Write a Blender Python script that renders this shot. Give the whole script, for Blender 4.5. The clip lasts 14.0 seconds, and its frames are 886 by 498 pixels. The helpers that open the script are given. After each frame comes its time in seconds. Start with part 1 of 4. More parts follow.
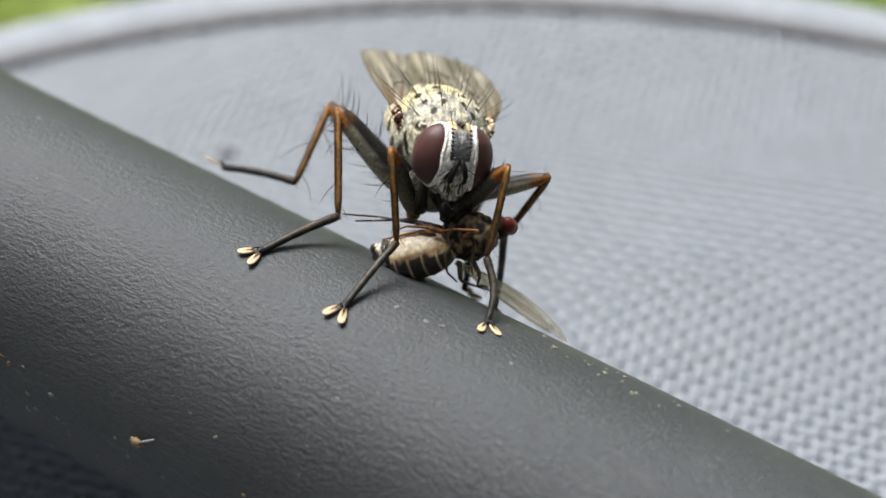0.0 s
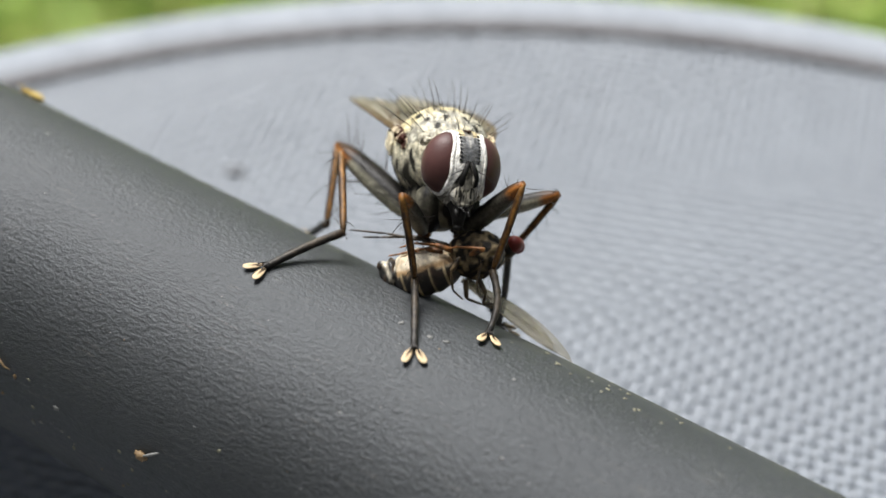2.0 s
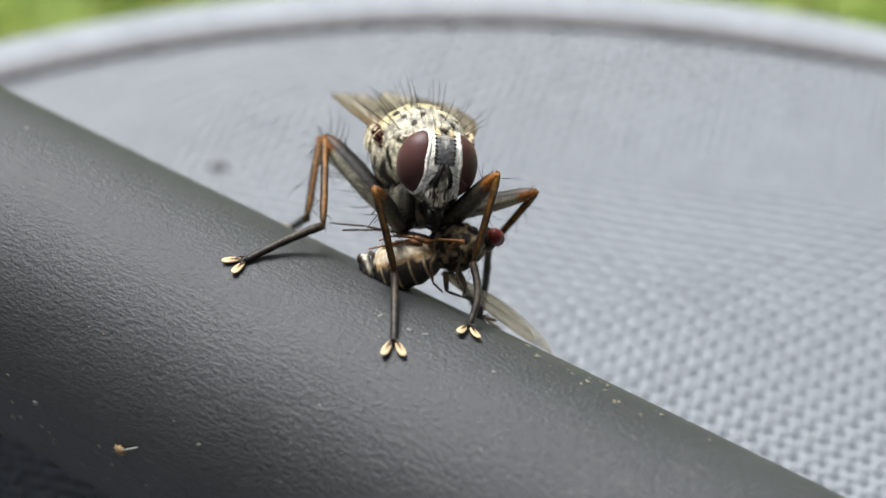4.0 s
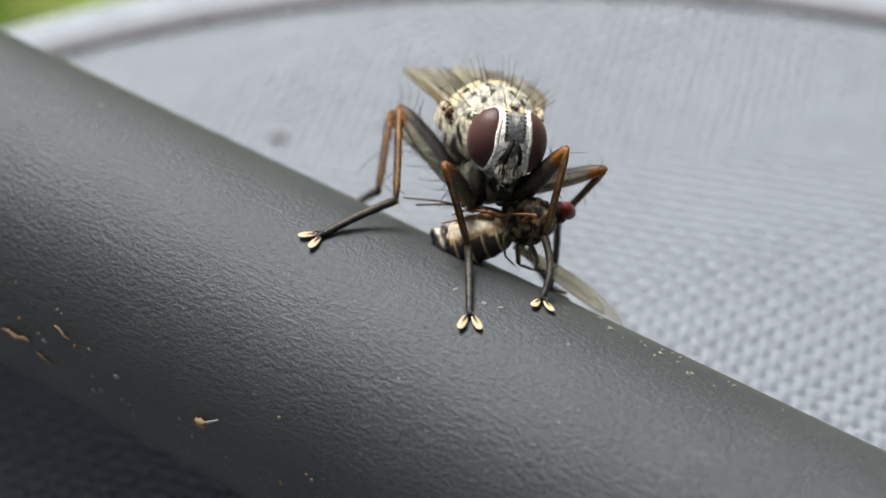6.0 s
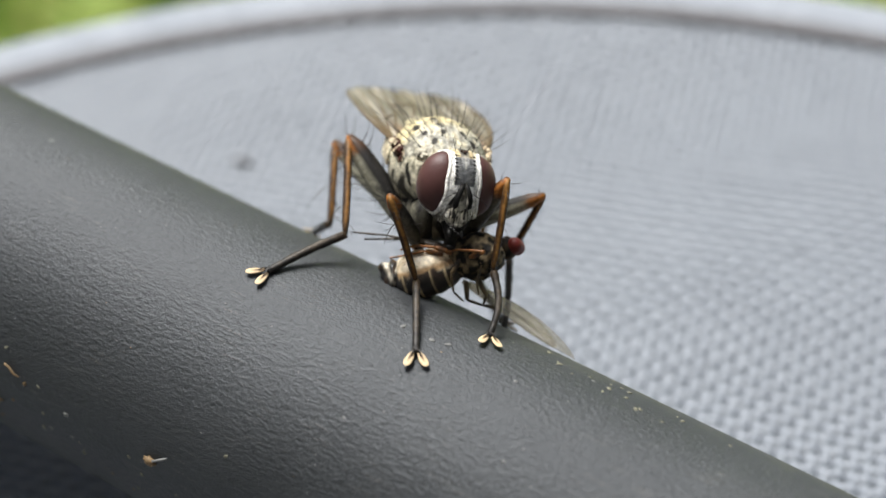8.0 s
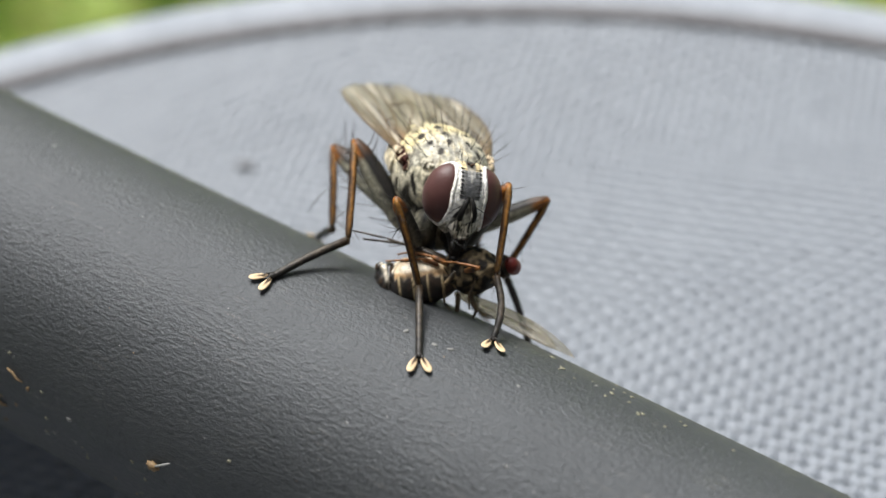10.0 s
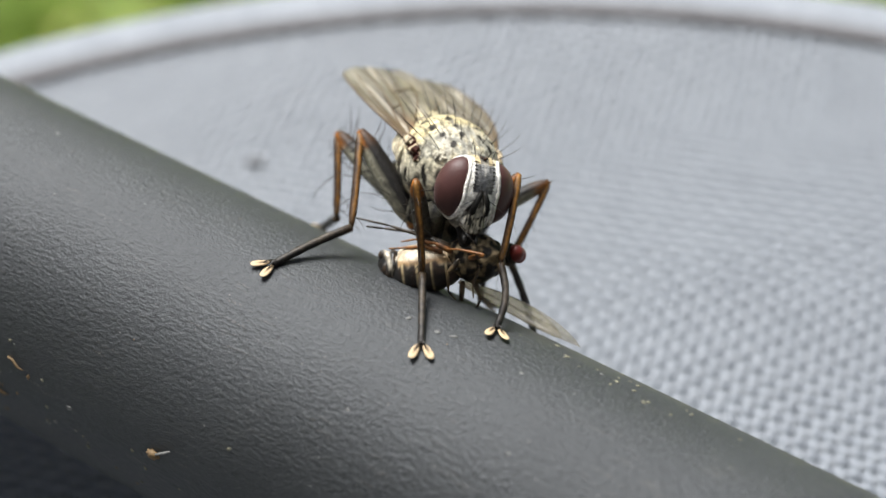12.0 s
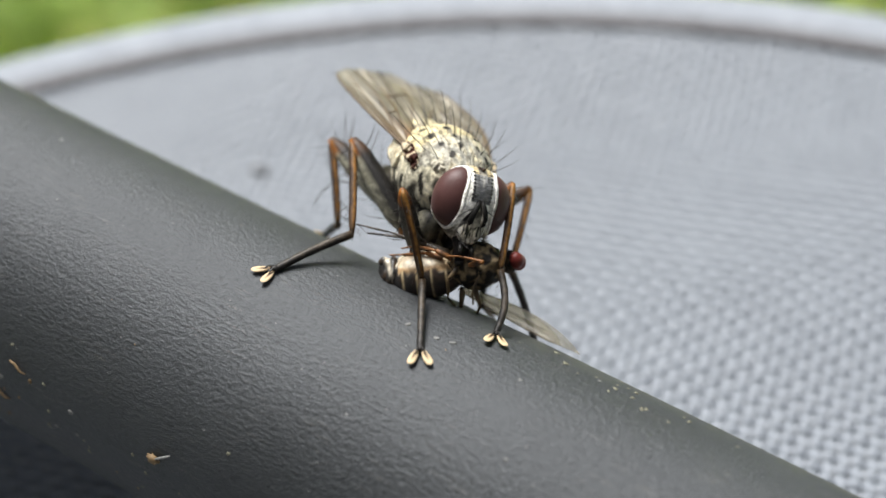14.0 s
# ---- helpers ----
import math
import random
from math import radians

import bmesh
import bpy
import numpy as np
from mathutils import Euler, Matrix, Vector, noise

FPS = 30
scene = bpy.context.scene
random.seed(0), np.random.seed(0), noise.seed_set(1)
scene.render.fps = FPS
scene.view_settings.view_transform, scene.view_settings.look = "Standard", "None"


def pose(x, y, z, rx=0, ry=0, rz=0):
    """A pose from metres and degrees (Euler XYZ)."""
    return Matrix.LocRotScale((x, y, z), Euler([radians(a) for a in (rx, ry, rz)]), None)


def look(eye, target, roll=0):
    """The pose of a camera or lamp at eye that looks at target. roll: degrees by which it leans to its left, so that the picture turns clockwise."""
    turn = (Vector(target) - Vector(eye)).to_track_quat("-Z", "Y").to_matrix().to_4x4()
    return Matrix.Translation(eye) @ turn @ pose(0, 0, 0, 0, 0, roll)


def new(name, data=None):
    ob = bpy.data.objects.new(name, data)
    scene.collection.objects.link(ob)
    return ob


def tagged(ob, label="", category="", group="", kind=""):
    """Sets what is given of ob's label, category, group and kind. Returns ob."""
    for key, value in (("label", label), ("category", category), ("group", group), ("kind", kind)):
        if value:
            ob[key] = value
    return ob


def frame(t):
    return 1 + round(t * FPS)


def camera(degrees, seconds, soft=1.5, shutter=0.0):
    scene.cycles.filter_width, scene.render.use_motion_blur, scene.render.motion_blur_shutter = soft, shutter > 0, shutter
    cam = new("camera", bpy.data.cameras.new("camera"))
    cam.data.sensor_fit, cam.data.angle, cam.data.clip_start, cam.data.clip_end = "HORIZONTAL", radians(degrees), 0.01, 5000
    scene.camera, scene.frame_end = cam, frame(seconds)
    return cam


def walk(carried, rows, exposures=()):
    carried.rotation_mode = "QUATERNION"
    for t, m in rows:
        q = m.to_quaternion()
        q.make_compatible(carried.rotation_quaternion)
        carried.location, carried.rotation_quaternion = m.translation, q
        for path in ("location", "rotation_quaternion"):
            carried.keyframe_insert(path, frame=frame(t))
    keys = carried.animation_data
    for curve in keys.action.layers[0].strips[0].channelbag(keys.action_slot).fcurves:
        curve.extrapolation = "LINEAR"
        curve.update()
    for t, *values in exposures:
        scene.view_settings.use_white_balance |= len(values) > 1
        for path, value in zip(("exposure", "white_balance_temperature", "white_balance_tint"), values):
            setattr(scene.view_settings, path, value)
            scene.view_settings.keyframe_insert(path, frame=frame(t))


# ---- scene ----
cam = camera(30.0, 14.0, soft=1.6)
cam.data.dof.use_dof = True
cam.data.dof.focus_distance = 0.0405
cam.data.dof.aperture_fstop = 50.0
PATH = [
    (0.0, pose(0.00088, 0.00046, 0.36014, 43.27, 1.28, 0.42)),
    (0.5, pose(0.00070, 0.00053, 0.36028, 43.35, 1.24, 0.55)),
    (1.0, pose(0.00103, 0.00060, 0.36034, 43.28, 1.89, 0.95)),
    (1.5, pose(0.00121, 0.00040, 0.36004, 43.91, 1.66, 1.07)),
    (2.0, pose(0.00107, 0.00008, 0.36004, 44.34, 1.31, 0.99)),
    (2.5, pose(0.00154, 0.00045, 0.35990, 44.18, 1.92, 1.08)),
    (5.0, pose(0.00078, -0.00009, 0.36011, 44.11, 0.93, 0.44)),
    (5.5, pose(-0.00007, -0.00002, 0.36061, 43.41, 1.50, 0.74)),
    (6.0, pose(0.00023, -0.00002, 0.36065, 42.72, 2.22, 0.95)),
    (6.5, pose(0.00086, 0.00015, 0.36083, 43.28, 2.17, 1.02)),
    (7.0, pose(0.00143, 0.00045, 0.36076, 43.07, 2.37, 0.94)),
    (7.5, pose(0.00169, 0.00076, 0.36105, 42.59, 2.59, 0.81)),
    (10.0, pose(0.00167, 0.00087, 0.36123, 42.61, 2.78, 0.77)),
    (10.5, pose(0.00165, 0.00077, 0.36109, 42.59, 2.78, 0.84)),
    (11.0, pose(0.00185, 0.00058, 0.36069, 43.37, 2.88, 1.27)),
    (11.5, pose(0.00213, 0.00054, 0.36023, 43.50, 3.18, 1.46)),
    (12.0, pose(0.00219, 0.00059, 0.36028, 43.38, 3.36, 1.50)),
    (12.5, pose(0.00195, 0.00070, 0.36087, 42.66, 3.27, 1.25)),
    (13.0, pose(0.00228, 0.00070, 0.36066, 42.70, 3.63, 1.55)),
    (13.5, pose(0.00255, 0.00061, 0.36038, 43.17, 3.79, 1.85)),
    (14.0, pose(0.00254, 0.00038, 0.36027, 43.86, 3.52, 2.03)),
]
walk(cam, PATH)

# ---- light ----
world = bpy.data.worlds.new("overcast_sky")
scene.world = world
world.use_nodes = True
wn, wl = world.node_tree.nodes, world.node_tree.links
sky = wn.new("ShaderNodeTexSky")
sky.sky_type, sky.sun_disc = "NISHITA", False
sky.sun_elevation, sky.sun_rotation = radians(57), radians(-21)
sky.air_density, sky.dust_density, sky.ozone_density = 1.0, 4.0, 1.0
wn["Background"].inputs[1].default_value = 0.04
wl.new(sky.outputs[0], wn["Background"].inputs[0])
sun = new("sun", bpy.data.lights.new("sun", "SUN"))
sun.data.energy, sun.data.angle, sun.data.color = 4.6, radians(30), (1.0, 0.995, 0.985)
sun.matrix_world = look((-0.37, 0.965, 1.6), (0, 0, 0))
scene.view_settings.exposure = 0.75

# ---- materials ----
MM = 0.001


def nodes_of(name):
    m = bpy.data.materials.new(name)
    m.use_nodes = True
    return m, m.node_tree.nodes, m.node_tree.links, m.node_tree.nodes["Principled BSDF"]


def noise_node(n, l, co, scale, detail=4.0, rough=0.6):
    t = n.new("ShaderNodeTexNoise")
    t.inputs["Scale"].default_value = scale
    t.inputs["Detail"].default_value = detail
    t.inputs["Roughness"].default_value = rough
    l.new(co, t.inputs["Vector"])
    return t.outputs["Fac"]


def ramp_node(n, l, fac, stops):
    r = n.new("ShaderNodeValToRGB")
    while len(r.color_ramp.elements) < len(stops):
        r.color_ramp.elements.new(0.5)
    for e, (p, c) in zip(r.color_ramp.elements, stops):
        e.position, e.color = p, (*c, 1)
    l.new(fac, r.inputs[0])
    return r.outputs[0]


def mix_node(n, l, fac, a, b, blend="MIX"):
    m = n.new("ShaderNodeMix")
    m.data_type, m.blend_type = "RGBA", blend
    for sock, v in ((m.inputs[0], fac), (m.inputs[6], a), (m.inputs[7], b)):
        if isinstance(v, (int, float)):
            sock.default_value = v
        elif isinstance(v, tuple):
            sock.default_value = (*v, 1)
        else:
            l.new(v, sock)
    return m.outputs[2]


def bump_node(n, l, b, height, strength, distance):
    u = n.new("ShaderNodeBump")
    u.inputs["Strength"].default_value, u.inputs["Distance"].default_value = strength, distance
    l.new(height, u.inputs["Height"])
    l.new(u.outputs[0], b.inputs["Normal"])
    return u


def grainy(name, dark, light, scale, rough=0.6, bump=0.3, depth=0.00002, fine=None, spec=0.5):
    """Two scales of noise between two colours, with relief."""
    m, n, l, b = nodes_of(name)
    co = n.new("ShaderNodeTexCoord").outputs["Object"]
    big, small = noise_node(n, l, co, scale), noise_node(n, l, co, fine or scale * 7, 3.0)
    c = ramp_node(n, l, big, [(0.3, dark), (0.7, light)])
    s = ramp_node(n, l, small, [(0.25, (0.7, 0.7, 0.7)), (0.75, (1.15, 1.15, 1.15))])
    l.new(mix_node(n, l, 1.0, c, s, "MULTIPLY"), b.inputs["Base Color"])
    b.inputs["Roughness"].default_value = rough
    b.inputs["Specular IOR Level"].default_value = spec
    bump_node(n, l, b, small, bump, depth)
    return m


def tinted(name, rough=0.55, scale=9000.0, contrast=0.35, bump=0.4, depth=0.00002, spec=0.4, sheen=0.0):
    """Pigment from the mesh's own tint, broken up by fine dust and relief."""
    m, n, l, b = nodes_of(name)
    co = n.new("ShaderNodeTexCoord").outputs["Object"]
    a = n.new("ShaderNodeAttribute")
    a.attribute_name = "tint"
    small, big = noise_node(n, l, co, scale, 3.0), noise_node(n, l, co, scale / 6, 3.0)
    k, g = 1 - contrast, 1 + contrast
    s = ramp_node(n, l, small, [(0.3, (k, k, k)), (0.7, (g, g, g))])
    s2 = ramp_node(n, l, big, [(0.3, (0.8, 0.8, 0.82)), (0.7, (1.15, 1.13, 1.08))])
    l.new(mix_node(n, l, 1.0, mix_node(n, l, 1.0, a.outputs["Color"], s, "MULTIPLY"), s2, "MULTIPLY"), b.inputs["Base Color"])
    b.inputs["Roughness"].default_value = rough
    b.inputs["Specular IOR Level"].default_value = spec
    b.inputs["Sheen Weight"].default_value = sheen
    bump_node(n, l, b, small, bump, depth)
    return m


def tube_material():
    """Wrinkle coating: fine pores drawn out along the tube, over a smooth coat with pits."""
    m, n, l, b = nodes_of("charcoal_coating")
    co = n.new("ShaderNodeTexCoord").outputs["Object"]

    def drawn(length):
        mp = n.new("ShaderNodeMapping")
        mp.vector_type = "TEXTURE"
        mp.inputs["Rotation"].default_value = (0, 0, math.atan2(-0.5036, 0.86069))
        mp.inputs["Scale"].default_value = (length, 1.0, 1.0)
        l.new(co, mp.inputs["Vector"])
        return mp.outputs[0]

    wr = noise_node(n, l, drawn(1.5), 9200, 4.0, 0.66)
    fine = noise_node(n, l, co, 21000, 2.0)
    big = noise_node(n, l, co, 160, 4.0)
    patch = noise_node(n, l, drawn(2.0), 900, 3.0)
    c = ramp_node(n, l, big, [(0.3, (0.026, 0.028, 0.0293)), (0.7, (0.037, 0.0397, 0.0416))])
    # Coat colour goes darker in the relief's pits, lighter on its crests.
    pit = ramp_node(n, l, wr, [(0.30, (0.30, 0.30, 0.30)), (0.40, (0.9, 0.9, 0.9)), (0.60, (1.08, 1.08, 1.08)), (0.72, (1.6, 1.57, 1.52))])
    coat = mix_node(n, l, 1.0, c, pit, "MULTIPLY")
    b.inputs["Roughness"].default_value = 0.54
    b.inputs["Specular IOR Level"].default_value = 0.54
    b.inputs["Specular Tint"].default_value = (0.925, 0.965, 1.0, 1)
    h = n.new("ShaderNodeMath")
    h.operation = "MULTIPLY_ADD"
    h.inputs[1].default_value = 0.3
    l.new(fine, h.inputs[0])
    l.new(wr, h.inputs[2])
    scratch = noise_node(n, l, drawn(9.0), 9500, 3.0)
    h2 = n.new("ShaderNodeMath")
    h2.operation = "MULTIPLY_ADD"
    h2.inputs[1].default_value = 0.28
    l.new(scratch, h2.inputs[0])
    l.new(h.outputs[0], h2.inputs[2])
    bump_node(n, l, b, h2.outputs[0], 0.62, 0.00008)
    scuff = ramp_node(n, l, scratch, [(0.55, (0, 0, 0)), (0.68, (1, 1, 1))])
    grain = ramp_node(n, l, fine, [(0.45, (0, 0, 0)), (0.65, (1, 1, 1))])
    worn = mix_node(n, l, 1.0, scuff, grain, "MULTIPLY")
    worn = mix_node(n, l, 1.0, worn, ramp_node(n, l, patch, [(0.45, (0, 0, 0)), (0.65, (1, 1, 1))]), "MULTIPLY")
    coat = mix_node(n, l, worn, coat, (0.11, 0.104, 0.091))
    far = n.new("ShaderNodeVectorMath")                  # distance across the tube, towards the cloth
    far.operation = "DOT_PRODUCT"
    far.inputs[1].default_value = (0.505, 0.863, 0.0)
    l.new(co, far.inputs[0])
    edge = n.new("ShaderNodeMath")
    edge.operation = "MULTIPLY_ADD"
    edge.inputs[1].default_value, edge.inputs[2].default_value = 1000.0, -21.40 - 2.7
    l.new(far.outputs["Value"], edge.inputs[0])
    ragged = n.new("ShaderNodeMath")
    ragged.operation = "MULTIPLY_ADD"
    ragged.inputs[1].default_value, ragged.inputs[2].default_value = 3.0, -1.5
    l.new(noise_node(n, l, co, 1100, 5.0, 0.7), ragged.inputs[0])
    grown = n.new("ShaderNodeMath")
    grown.operation, grown.use_clamp = "ADD", True
    l.new(edge.outputs[0], grown.inputs[0])
    l.new(ragged.outputs[0], grown.inputs[1])
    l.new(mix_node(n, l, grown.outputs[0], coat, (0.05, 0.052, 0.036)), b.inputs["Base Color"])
    return m


def fabric_material():
    m, n, l, b = nodes_of("grey_woven_polyester")
    co = n.new("ShaderNodeTexCoord").outputs["Object"]
    big, fib = noise_node(n, l, co, 70, 4.0), noise_node(n, l, co, 5200, 3.0)
    c = ramp_node(n, l, big, [(0.3, (0.163, 0.183, 0.208)), (0.7, (0.190, 0.213, 0.240))])
    s = ramp_node(n, l, fib, [(0.3, (0.78, 0.78, 0.8)), (0.7, (1.12, 1.12, 1.12))])
    l.new(mix_node(n, l, 1.0, c, s, "MULTIPLY"), b.inputs["Base Color"])
    b.inputs["Roughness"].default_value = 0.48
    b.inputs["Specular IOR Level"].default_value = 0.5
    b.inputs["Sheen Weight"].default_value = 1.0
    b.inputs["Sheen Roughness"].default_value = 0.48
    bump_node(n, l, b, fib, 0.4, 0.00004)
    return m


def wing_material(name, clear):
    m, n, l, b = nodes_of(name)
    co = n.new("ShaderNodeTexCoord").outputs["Object"]
    f = noise_node(n, l, co, 1400, 3.0)
    a = n.new("ShaderNodeAttribute")
    a.attribute_name = "tint"
    film = ramp_node(n, l, f, [(0.3, (0.72, 0.72, 0.72)), (0.7, (1.2, 1.2, 1.2))])
    l.new(mix_node(n, l, 1.0, a.outputs["Color"], film, "MULTIPLY"), b.inputs["Base Color"])
    b.inputs["Roughness"].default_value = 0.32
    b.inputs["Thin Film Thickness"].default_value = 380
    tr = n.new("ShaderNodeBsdfTransparent")
    tr.inputs[0].default_value = (0.95, 0.92, 0.85, 1)
    mx = n.new("ShaderNodeMixShader")
    mx.inputs[0].default_value = clear
    glow = n.new("ShaderNodeBsdfTranslucent")
    l.new(a.outputs["Color"], glow.inputs[0])
    film_mix = n.new("ShaderNodeMixShader")
    film_mix.inputs[0].default_value = 0.45
    l.new(b.outputs[0], film_mix.inputs[1])
    l.new(glow.outputs[0], film_mix.inputs[2])
    l.new(film_mix.outputs[0], mx.inputs[1])
    l.new(tr.outputs[0], mx.inputs[2])
    l.new(mx.outputs[0], n["Material Output"].inputs["Surface"])
    bump_node(n, l, b, f, 0.5, 0.00005)
    return m


def eye_material(name, deep, rim):
    m, n, l, b = nodes_of(name)
    co = n.new("ShaderNodeTexCoord").outputs["Object"]
    v = n.new("ShaderNodeTexVoronoi")
    v.inputs["Scale"].default_value = 26000
    l.new(co, v.inputs["Vector"])
    big = noise_node(n, l, co, 1500, 2.0)
    l.new(ramp_node(n, l, big, [(0.3, deep), (0.7, rim)]), b.inputs["Base Color"])
    b.inputs["Roughness"].default_value = 0.50
    b.inputs["Specular IOR Level"].default_value = 0.35
    b.inputs["Sheen Weight"].default_value = 0.09
    b.inputs["Sheen Tint"].default_value = (0.9, 0.72, 0.68, 1)
    bump_node(n, l, b, v.outputs["Distance"], 0.15, 0.00002)
    return m


TUBE, FABRIC = tube_material(), fabric_material()
SEAM = grainy("dark_grey_thread", (0.10, 0.098, 0.102), (0.14, 0.137, 0.142), 900, 0.8)
# No separate tape: the cloth again, its colour offsetting how light falls there.
HEM = grainy("light_matched_hem_cloth", (0.24, 0.262, 0.29), (0.28, 0.302, 0.33), 400, 0.8, 0.4, 0.00004)
CUTICLE = tinted("dusted_cuticle", 0.7, 9000, 0.5, 0.7, 0.00004, 0.25, 0.0)
LEGSKIN = tinted("leg_cuticle", 0.5, 12000, 0.45, 0.5, 0.00003, 0.28)
PREYSKIN = tinted("prey_cuticle", 0.45, 9000, 0.35, 0.35, 0.00002, 0.5)
BRISTLE = grainy("black_bristle", (0.012, 0.011, 0.010), (0.03, 0.026, 0.022), 6000, 0.4)
# Dull dark cuticle: black parts, and undersides whose shade is in the tint.
UNDER = tinted("black_and_shaded_cuticle", 0.6, 9000, 0.45, 0.6, 0.00003, 0.14)
PAD = tinted("cream_pad", 0.6, 14000, 0.2, 0.3, 0.00001, 0.3)
EYE = eye_material("maroon_compound_eye", (0.050, 0.017, 0.015), (0.082, 0.032, 0.028))
PREYEYE = eye_material("red_compound_eye", (0.10, 0.010, 0.008), (0.17, 0.022, 0.016))
WING = wing_material("smoky_wing_membrane", 0.46)
PREYWING = wing_material("clear_wing_membrane", 0.78)
VEIN = grainy("brown_vein", (0.075, 0.048, 0.022), (0.16, 0.105, 0.05), 3000, 0.5)
# Dark tone for the added light-blocking wall.
WALL = grainy("light_block_dark", (0.026, 0.022, 0.018), (0.045, 0.038, 0.031), 6, 0.8)
SOIL = grainy("soil", (0.17, 0.26, 0.06), (0.26, 0.36, 0.09), 9, 0.9)
STAIN = grainy("dark_grit", (0.14, 0.145, 0.155), (0.20, 0.205, 0.215), 3000, 0.8)
CRUMB = grainy("dry_husk", (0.11, 0.065, 0.028), (0.34, 0.23, 0.11), 4200, 0.7)
PETAL = grainy("yellow_petal", (0.42, 0.28, 0.05), (0.62, 0.46, 0.13), 2500, 0.7)
LICHEN = grainy("olive_lichen", (0.13, 0.125, 0.085), (0.25, 0.24, 0.17), 4000, 0.8)
DUST = grainy("pale_dust", (0.13, 0.13, 0.125), (0.25, 0.25, 0.235), 5000, 0.8)


def grass_material():
    m, n, l, b = nodes_of("grass_blade")
    g = n.new("ShaderNodeNewGeometry")
    l.new(ramp_node(n, l, g.outputs["Random Per Island"], [(0.0, (0.24, 0.35, 0.07)), (0.6, (0.36, 0.50, 0.11)), (1.0, (0.56, 0.52, 0.20))]), b.inputs["Base Color"])
    b.inputs["Roughness"].default_value = 0.5
    return m


GRASS = grass_material()


# ---- mesh helpers, sizes in millimetres ----
def mesh_of(name, verts, faces, material, tint=None, smooth=True):
    me = bpy.data.meshes.new(name)
    v = np.asarray(verts, dtype=float)
    me.from_pydata((v * MM).tolist(), [], faces)
    me.materials.append(material)
    if tint is not None:
        at = me.color_attributes.new("tint", "FLOAT_COLOR", "POINT")
        at.data.foreach_set("color", np.array([(*tint(*p), 1.0) for p in v], dtype=np.float32).ravel())
    if smooth:
        me.polygons.foreach_set("use_smooth", [True] * len(me.polygons))
    me.update()
    return me


def part(name, me, parent=None, m=None, label=""):
    ob = new(name, me)
    ob.parent = parent
    if m is not None:
        ob.matrix_basis = m
    return tagged(ob, label) if label else ob


def at(x, y, z, rx=0, ry=0, rz=0):
    return pose(x * MM, y * MM, z * MM, rx, ry, rz)


def ball(centre, semi, rings=20, seg=28, shape=None):
    """A closed egg form; shape(x, y, z) on the unit ball may push points about."""
    vs, fs = [], []
    for i in range(1, rings):
        th = math.pi * i / rings
        for j in range(seg):
            ph = 2 * math.pi * j / seg
            vs.append((math.cos(th), math.sin(th) * math.cos(ph), math.sin(th) * math.sin(ph)))
    top, bot = len(vs), len(vs) + 1
    vs += [(1, 0, 0), (-1, 0, 0)]
    for i in range(rings - 2):
        for j in range(seg):
            a, b = i * seg + j, i * seg + (j + 1) % seg
            fs.append((a, a + seg, b + seg, b))
    for j in range(seg):
        fs.append((top, j, (j + 1) % seg))
        k = (rings - 2) * seg
        fs.append((bot, k + (j + 1) % seg, k + j))
    out = []
    for p in vs:
        q = shape(*p) if shape else p
        out.append(tuple(c + s * w for c, s, w in zip(centre, semi, q)))
    return out, fs


def sweep(points, radii, seg=10, flat=1.0):
    """A closed rod along points with a radius at each."""
    pts = [Vector(p) for p in points]
    vs, fs = [], []
    side = None
    for i, p in enumerate(pts):
        d = (pts[min(i + 1, len(pts) - 1)] - pts[max(i - 1, 0)]).normalized()
        if side is None:
            side = d.orthogonal().normalized() if abs(d.z) > 0.9 else d.cross(Vector((0, 0, 1))).normalized()
        side = (side - d * side.dot(d)).normalized()
        up = side.cross(d)
        for j in range(seg):
            a = 2 * math.pi * j / seg
            vs.append(tuple(p + side * (math.cos(a) * radii[i]) + up * (math.sin(a) * radii[i] * flat)))
    for i in range(len(pts) - 1):
        for j in range(seg):
            a, b = i * seg + j, i * seg + (j + 1) % seg
            fs.append((a, b, b + seg, a + seg))
    fs.append(tuple(range(seg))[::-1])
    fs.append(tuple(range((len(pts) - 1) * seg, len(pts) * seg)))
    return vs, fs


def joined(*pieces):
    vs, fs = [], []
    for v, f in pieces:
        k = len(vs)
        vs += list(v)
        fs += [tuple(i + k for i in q) for q in f]
    return vs, fs


def blend(a, b, k):
    k = min(1, max(0, k))
    return tuple(x + (y - x) * k for x, y in zip(a, b))


Z0 = 360.0      # height of the first eye over the lawn, in mm

# ---- ground ----
bm = bmesh.new()
bmesh.ops.create_grid(bm, x_segments=24, y_segments=24, size=400.0)
me = bpy.data.meshes.new("ground")
bm.to_mesh(me)
bm.free()
me.materials.append(SOIL)
tagged(part("ground", me), "mown green lawn ground under the lounger", "ground", kind="structure")



# Unseen wall, added only to keep sky light off from behind the camera.
bm = bmesh.new()
bmesh.ops.create_cube(bm, size=1.0, matrix=Matrix.Translation((0, -0.42, 0.65)) @ Matrix.Diagonal((5.0, 0.12, 1.3, 1)))
me = bpy.data.meshes.new("sky_block_wall")
bm.to_mesh(me)
bm.free()
me.materials.append(WALL)
tagged(part("sky_block_wall", me), "dark unseen wall added beside the lounger to block sky light", "wall", kind="structure")


